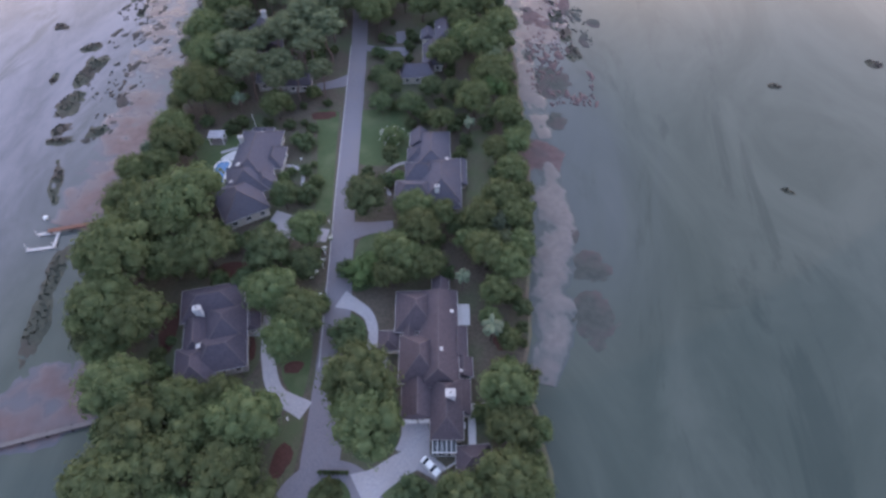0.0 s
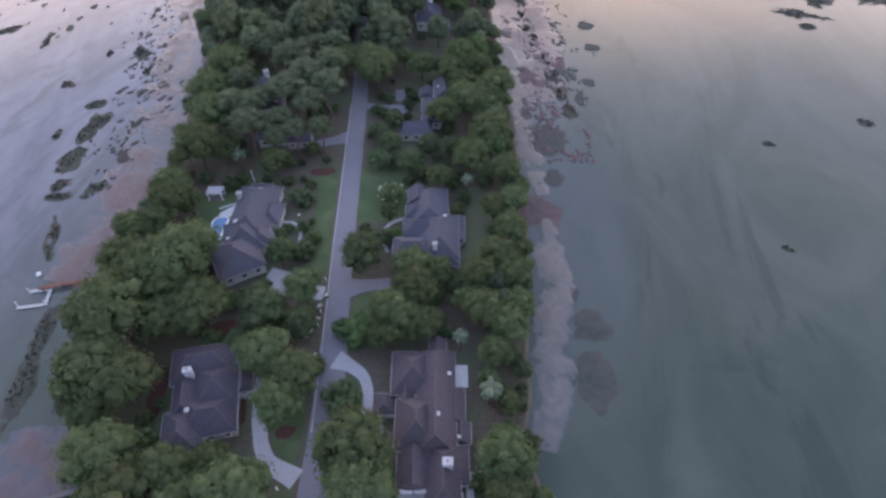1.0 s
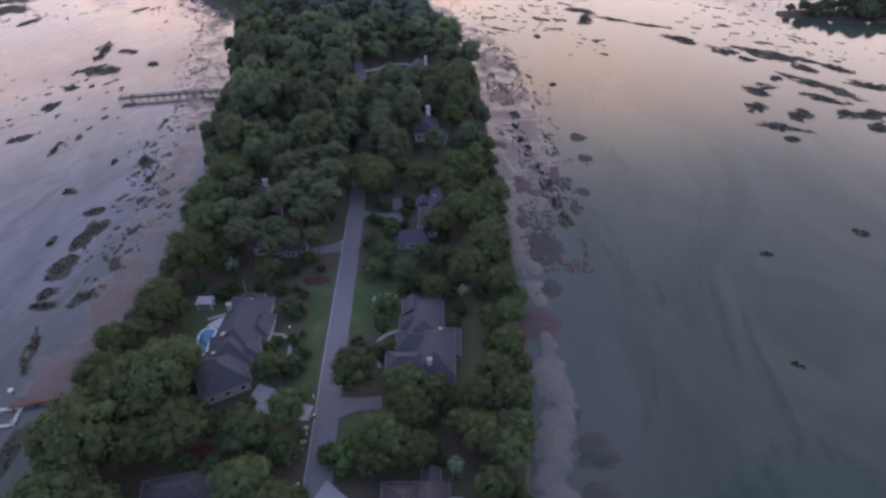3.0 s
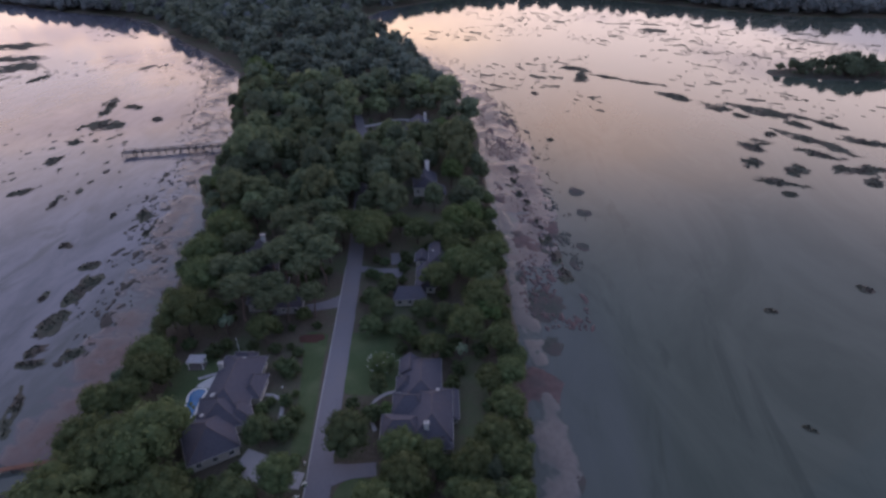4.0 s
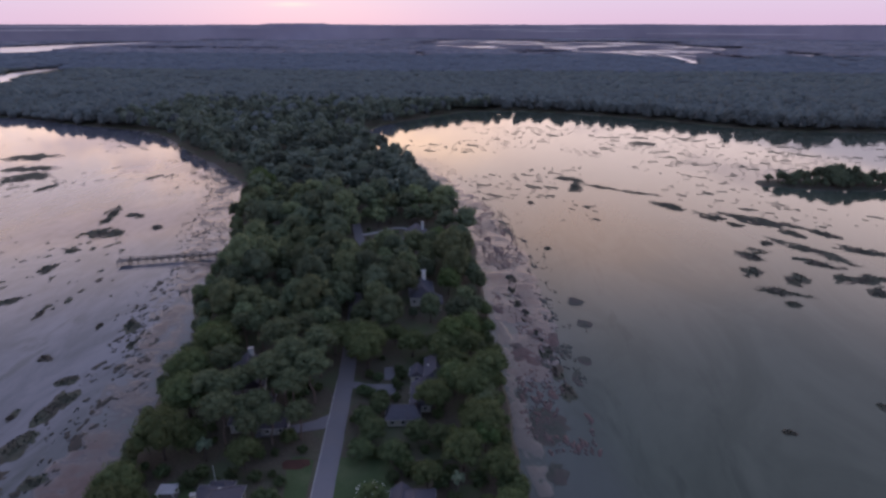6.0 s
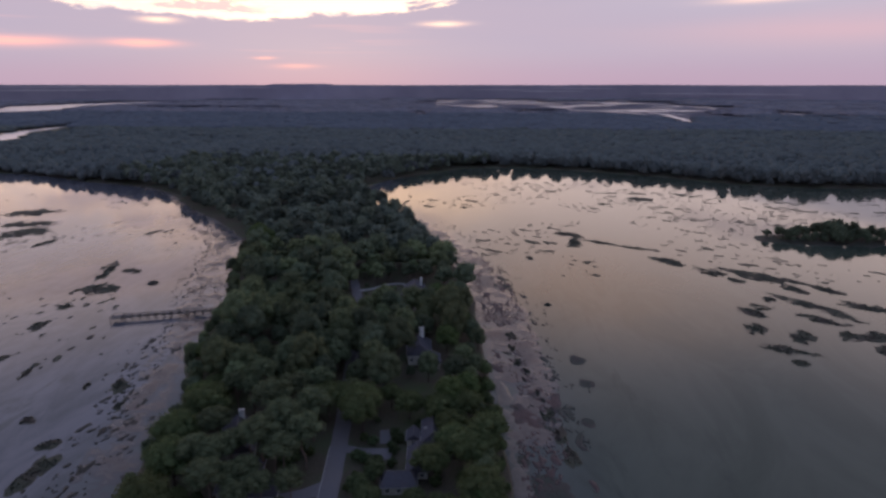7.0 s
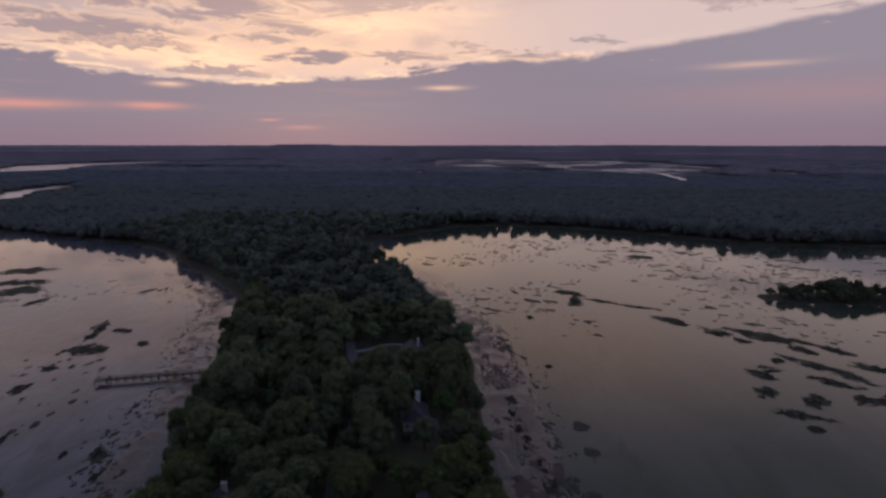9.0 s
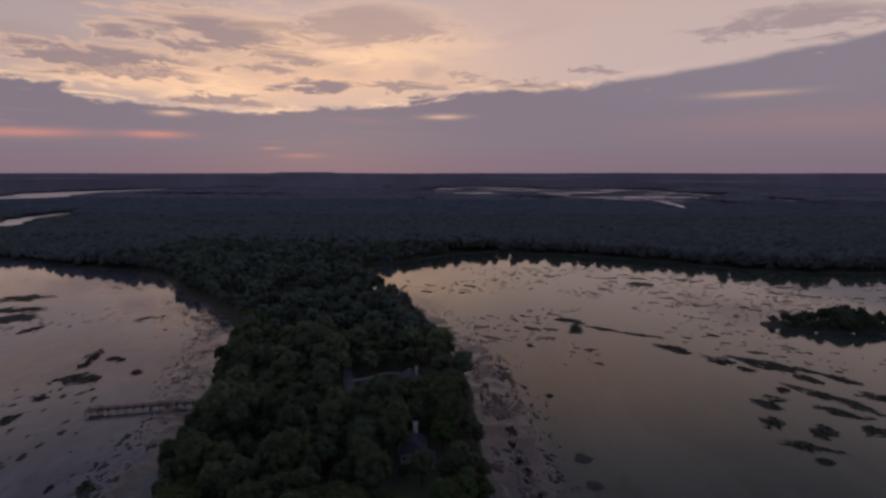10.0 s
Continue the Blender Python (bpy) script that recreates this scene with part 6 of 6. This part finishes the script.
# the close belt of trees between the gardens and along both shores
for _ in range(6000):
    x, y = tree_rng.uniform(-112, 20), tree_rng.uniform(16, 215)
    if not inside((x, y), shore) or off_line((x, y), COASTS) < 2.6 or not free((x, y), 8.0, 4.2, 5.2):
        continue
    if np.hypot(x + 76, y - 121) < 11 or np.hypot(x + 24.5, y - 27) < 16 or np.hypot(x + 81, y - 132) < 7 or np.hypot(x - 6, y - 68) < 7 or crowded(x, y, 6.2):
        continue
    if y > 150 and -92 < x < -48:
        plant(PINES, x, y, tree_rng.uniform(0.8, 1.1), tree_rng.uniform(0.85, 1.05), group="pines by the lane")
    else:
        plant(OAKS + DARKS[:1], x, y, tree_rng.uniform(0.5, 0.82), tree_rng.uniform(0.9, 1.25), group="trees between the gardens")
for _ in range(9000):
    y = tree_rng.uniform(205, 400)
    x = tree_rng.uniform(-190, 20)
    if not inside((x, y), shore) or off_line((x, y), COASTS) < 3.5 or not free((x, y), 4.6 if y < 215 else 2.0, 4.0, 3.0):
        continue
    if crowded(x, y, 8.2):
        continue
    if -76 < x < -30 and 312 < y < 352:
        if tree_rng.random() < 0.6:
            plant(MID, x, y, tree_rng.uniform(0.22, 0.36), 0.8, "small tree beside a far garden", "trees of the peninsula wood")
        continue
    if min(np.hypot(x + 60, y - 333) - 5, np.hypot(x + 40, y - 320) - 4, np.hypot(x + 25, y - 245)) < 9:
        plant(MID, x, y, tree_rng.uniform(0.35, 0.55), 0.9, "small tree beside a far garden", "trees of the peninsula wood")
        continue
    plant(MID if y < 330 else FAR, x, y, tree_rng.choice((0.8, 1.0, 1.2, 1.4, 1.6)) * tree_rng.uniform(0.9, 1.1), tree_rng.uniform(0.85, 1.2), group="trees of the peninsula wood")


def joined_wood(name, spots, kinds, label, material=None, sink=0.0):
    """Trees past counting, joined into one mesh."""
    shapes = []
    for _, _, _, _, me in kinds:
        co = np.empty(3 * len(me.vertices))
        me.vertices.foreach_get("co", co)
        shapes.append((co.reshape(-1, 3), [tuple(p.vertices) for p in me.polygons]))
    verts, faces, base = [], [], 0
    for i, (x, y, s, h, turn) in enumerate(spots):
        co, polys = shapes[i % len(shapes)]
        c, n = math.cos(turn), math.sin(turn)
        verts.append(np.column_stack((co[:, 0] * c - co[:, 1] * n, co[:, 0] * n + co[:, 1] * c, co[:, 2] * h - sink)) * s + (x, y, 0))
        faces += [tuple(k + base for k in p) for p in polys]
        base += len(co)
    return tagged(solid(name, np.concatenate(verts), faces, material or kinds[0][4].materials[0], smooth=True), label, "woods", kind="stuff")


spots = ([], [], [])
for _ in range(9000):
    y = tree_rng.uniform(400, 900)
    x = tree_rng.uniform(-470, 0)
    if y > 640 and tree_rng.random() < 0.35:
        continue
    if not inside((x, y), shore) or off_line((x, y), COASTS) < 3.5 or crowded(x, y, 9.2):
        continue
    spots[tree_rng.randrange(3)].append((x, y, tree_rng.uniform(0.9, 1.55), tree_rng.uniform(0.85, 1.2), tree_rng.uniform(0, 6.28)))
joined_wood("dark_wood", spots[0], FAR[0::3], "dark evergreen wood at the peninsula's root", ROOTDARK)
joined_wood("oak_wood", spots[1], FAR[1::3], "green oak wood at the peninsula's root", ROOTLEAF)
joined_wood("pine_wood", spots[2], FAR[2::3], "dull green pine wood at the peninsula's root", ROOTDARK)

# a closer belt of trees along the eastern shore
for p in EAST_LINE:
    q = (p[0] - tree_rng.uniform(3.5, 8.5), p[1] + tree_rng.uniform(-2, 2))
    if 92 < q[1] < 300 and inside(q, shore) and free(q, 5, 2.5, 3.0, False) and not crowded(*q, 3.6):
        plant(MID, *q, tree_rng.uniform(0.6, 0.82), tree_rng.uniform(0.85, 1.1), "rounded green tree in the shore belt", "trees along the shore")
for x, y, r in ((-12.5, 175, 6.4), (-6, 186, 6.4), (-8, 196, 6.0), (-12, 204, 6.6), (-3, 208, 6.4), (-22, 168, 4.6)):
    if free((x, y), 5, 0.8, 2.0, False):
        plant(OAKS, x, y, r / 6.5, 1.05, group="oaks of the peninsula")

# ---- the wooded isle in the cove ----
isle = thing("wooded_isle", pose(276, 488, SEA), "small wooded isle with dark trees in the cove", "island", kind="structure")
v, f = mound(112, 40, 1.2, 3.3, 5, 48, 0.25, 0.5)
solid("isle_ground", v, f, MARSH, isle, smooth=True)
for _ in range(150):
    a, r = tree_rng.uniform(0, 6.283), math.sqrt(tree_rng.random())
    x, y = 283 + 54 * r * math.cos(a), 488 + 17 * r * math.sin(a)
    plant(FAR[0::3], x, y, tree_rng.uniform(0.5, 1.0) * (1.05 - 0.6 * r * r), tree_rng.uniform(0.8, 1.35), "dark tree on the small isle", "trees on the isle")


# ---- mainland woods, creeks and the skyline ----
CREEKS = [
    ("creek", [(-1500, 1080), (-1130, 1190), (-1150, 1300), (-1215, 1430), (-1235, 1600)], [40, 50, 60, 50, 20], "pale tidal creek in the woods"),
    ("creek", [(-1075, 1345), (-1000, 1350)], [12, 10], "pale tidal creek in the woods"),
    ("tidal_inlet", [(-3600, 2350), (-2300, 2520), (-2450, 3100), (-2300, 3850)], [260, 240, 330, 120], "broad pale inlet beyond the woods"),
    ("tidal_inlet", [(-3200, 4550), (-1900, 4650), (-900, 4700)], [120, 160, 60], "thin pale water near the skyline"),
    ("tidal_inlet", [(-330, 2560), (-260, 2440)], [30, 24], "small pale pond in the woods"),
    ("tidal_inlet", [(905, 3870), (1079, 3480), (1148, 3020)], [30, 45, 30], "long pale creek beyond the woods"),
    ("tidal_inlet", [(1270, 2700), (1310, 2300), (1420, 2050)], [20, 34, 34], "pale creek at the wood's edge"),
    ("tidal_inlet", [(330, 2869), (530, 2738), (652, 2492)], [24, 40, 24], "pale winding marsh water"),
    ("tidal_inlet", [(697, 2620), (715, 2400), (681, 2120)], [14, 26, 14], "pale winding marsh water"),
]
MARSH_POOLS = [(-410, 4280, -260, 4075, 150), (-250, 4620, 180, 4520, 120), (-310, 4500, -87, 4463, 90), (-231, 3398, 77, 3127, 130), (-38, 3965, 170, 3921, 100), (253, 4055, 343, 3877, 100), (123, 2784, 250, 2651, 70), (722, 3742, 755, 3494, 90), (560, 2893, 600, 2700, 60), (807, 2985, 896, 2694, 70), (740, 2560, 800, 2400, 36), (705, 2200, 669, 1995, 46), (-460, 1012, -447, 990, 9), (-642, 1275, -616, 1268, 14)]
for x0, y0, x1, y1, wide in MARSH_POOLS:
    CREEKS.append(("marsh_pool", [(x0, y0), ((x0 + x1) / 2, (y0 + y1) / 2 + wide * 0.2), (x1, y1)], [wide * 0.15, wide * 0.5, wide * 0.12], "pale pool in the far marsh"))
pool_rng = random.Random(5)
for _ in range(44):
    if pool_rng.random() < 0.5:
        x, y = pool_rng.uniform(-380, 420), pool_rng.uniform(3000, 4600)
        keep = y > 3200 - x * 0.6
    else:
        x, y = pool_rng.uniform(330, 1000), pool_rng.uniform(2250, 4200)
        keep = y > 3450 - x * 1.45
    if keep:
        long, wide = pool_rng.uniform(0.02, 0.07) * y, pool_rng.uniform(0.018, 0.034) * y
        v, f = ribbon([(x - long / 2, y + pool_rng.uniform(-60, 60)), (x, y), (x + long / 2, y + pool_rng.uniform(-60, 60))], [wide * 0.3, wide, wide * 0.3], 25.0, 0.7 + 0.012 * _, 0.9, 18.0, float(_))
        tagged(solid("marsh_pool", v, f, WATERGLEAM), "pale pool in the far marsh", "water", kind="structure")
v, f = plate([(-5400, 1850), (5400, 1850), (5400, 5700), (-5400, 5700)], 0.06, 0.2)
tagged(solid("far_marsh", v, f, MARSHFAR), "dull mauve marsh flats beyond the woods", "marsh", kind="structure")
CREEK_LINES = []
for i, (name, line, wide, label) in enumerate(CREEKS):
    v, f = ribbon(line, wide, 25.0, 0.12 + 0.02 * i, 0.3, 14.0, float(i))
    tagged(solid(name, v, f, WATERGLEAM), label, "water", kind="structure")
    CREEK_LINES.append((np.array(smooth_line(line, 30.0)), max(wide) / 2))


def woods(name, rows, material, lobes, label):
    """Tree crowns of far woods, joined: rows of (x, y, width, height), each crown of a few uneven lobes."""
    rng = np.random.default_rng(len(rows))
    bv, bf = BALL20
    verts, faces, n = [], [], 0
    for x, y, w, h in rows:
        for i in range(lobes):
            jit = 1 + rng.normal(0, 0.11, (len(bv), 1))
            s = 1.0 if lobes == 1 else rng.uniform(0.5, 0.8)
            off = (0, 0, 0) if lobes == 1 else (rng.uniform(-0.5, 0.5) * w, rng.uniform(-0.5, 0.5) * w, rng.uniform(-0.12, 0.12) * h)
            verts.append(bv * jit * (w * s, w * s, h * 0.5 * (0.6 + 0.4 * s)) + (x + off[0], y + off[1], h * 0.5 + off[2]))
            faces.append(bf + n)
            n += len(bv)
    ob = solid(name, np.concatenate(verts), np.concatenate(faces).tolist(), material, smooth=True)
    return tagged(ob, label, "woods", kind="stuff")


near_rows, mid_rows, far_rows = [], [], []
wrng = np.random.default_rng(12)
y = 640.0
while y < 4700:
    gap = y / 78 if y < 2300 else y / 60
    reach = 0.92 * y + 60
    x = -reach
    while x < reach:
        px, py = x + wrng.uniform(-0.35, 0.35) * gap, y + wrng.uniform(-0.35, 0.35) * gap
        x += gap
        if not inside((px, py), shore) or (py < 900 and -460 < px < 0 and crowded(px, py, 7.0)):
            continue
        away = 15.0 / 120.0
        if any(off_line((px * k, py * k), l) < wide * 0.9 + gap * 0.95 for l, wide in CREEK_LINES for k in (1.0, 1.0 + away / 2, 1.0 + away)):
            continue
        if (-480 < px < 430 and 2760 < py < 4600 and py > 3050 - px * 0.6) or (290 < px < 960 and 2080 < py < 3700 and py > 3250 - px * 1.45):
            continue
        if py > 2300 and noise.noise((px * 0.0006, py * 0.0012, 4.0)) > 0.38:
            continue
        if py < 1150 and off_line((px, py), EAST_LINE) < 2.0:
            continue
        high = 13 + 5 * noise.noise((px * 0.01, py * 0.01, 1.0)) + (wrng.uniform(-4.0, 6.0) if py < 1000 else wrng.uniform(-1.5, 2.0))
        row = (px, py, gap * (wrng.uniform(0.8, 1.15) if py < 1000 else wrng.uniform(1.1, 1.6)), high)
        (near_rows if py < 1050 else mid_rows if py < 2300 else far_rows).append(row)
    y += gap
edge_spots = ([], [])
for row in list(near_rows):
    if off_line(row[:2], COASTS) < 30 and -520 < row[0] < 560 and len(edge_spots[0]) + len(edge_spots[1]) < 330:
        near_rows.remove(row)
        edge_spots[len(edge_spots[0]) > len(edge_spots[1])].append((row[0], row[1], tree_rng.uniform(0.9, 1.5), tree_rng.uniform(0.9, 1.4), tree_rng.uniform(0, 6.28)))
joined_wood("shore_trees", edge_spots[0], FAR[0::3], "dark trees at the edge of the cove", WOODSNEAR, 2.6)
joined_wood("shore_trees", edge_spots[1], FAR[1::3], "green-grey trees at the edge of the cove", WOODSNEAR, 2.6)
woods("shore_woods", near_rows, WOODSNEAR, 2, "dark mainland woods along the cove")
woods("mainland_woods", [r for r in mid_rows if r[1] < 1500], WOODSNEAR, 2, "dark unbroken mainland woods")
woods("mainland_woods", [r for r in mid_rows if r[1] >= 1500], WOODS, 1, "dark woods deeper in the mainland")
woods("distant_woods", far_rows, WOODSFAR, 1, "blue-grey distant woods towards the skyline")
# a rim of land on the skyline, its haze put into the colour
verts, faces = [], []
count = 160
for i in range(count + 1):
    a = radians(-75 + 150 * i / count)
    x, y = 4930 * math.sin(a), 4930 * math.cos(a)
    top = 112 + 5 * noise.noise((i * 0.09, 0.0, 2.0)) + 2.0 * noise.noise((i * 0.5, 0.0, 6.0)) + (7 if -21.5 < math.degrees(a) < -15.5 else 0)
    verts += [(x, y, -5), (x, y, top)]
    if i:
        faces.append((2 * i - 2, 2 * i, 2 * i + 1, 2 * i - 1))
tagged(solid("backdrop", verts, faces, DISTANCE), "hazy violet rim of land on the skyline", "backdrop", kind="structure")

# strips of open water just under the skyline, their glint painted in pale colour
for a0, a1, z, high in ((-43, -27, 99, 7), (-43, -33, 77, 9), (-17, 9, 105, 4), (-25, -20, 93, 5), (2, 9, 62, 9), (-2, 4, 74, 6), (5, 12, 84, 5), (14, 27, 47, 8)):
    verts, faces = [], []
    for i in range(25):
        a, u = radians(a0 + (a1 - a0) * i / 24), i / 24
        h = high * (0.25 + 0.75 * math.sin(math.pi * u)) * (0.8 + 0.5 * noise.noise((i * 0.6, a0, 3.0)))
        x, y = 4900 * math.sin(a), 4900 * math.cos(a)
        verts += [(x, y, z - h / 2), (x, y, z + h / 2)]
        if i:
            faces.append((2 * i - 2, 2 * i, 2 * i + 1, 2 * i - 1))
    tagged(solid("backdrop", verts, faces, WATERGLEAM), "pale line of open water near the skyline", "backdrop", kind="structure")

# a low hedge
hedge = thing("hedge", pose(-24.8, 34.8, 0, 0, 0, 4), "low dark clipped hedge at the turning circle", "hedge")
me = crown_mesh("hedge_leaves", LEAFDARK, 500, 1.0, 1.0, 0.0, 8, 40, 0.14, False)
for i in range(7):
    ob = new("hedge_clump", me)
    ob.parent, ob.location, ob.scale = hedge, (-2.7 + 0.9 * i, 0, 0), (0.75, 0.6, 0.9)
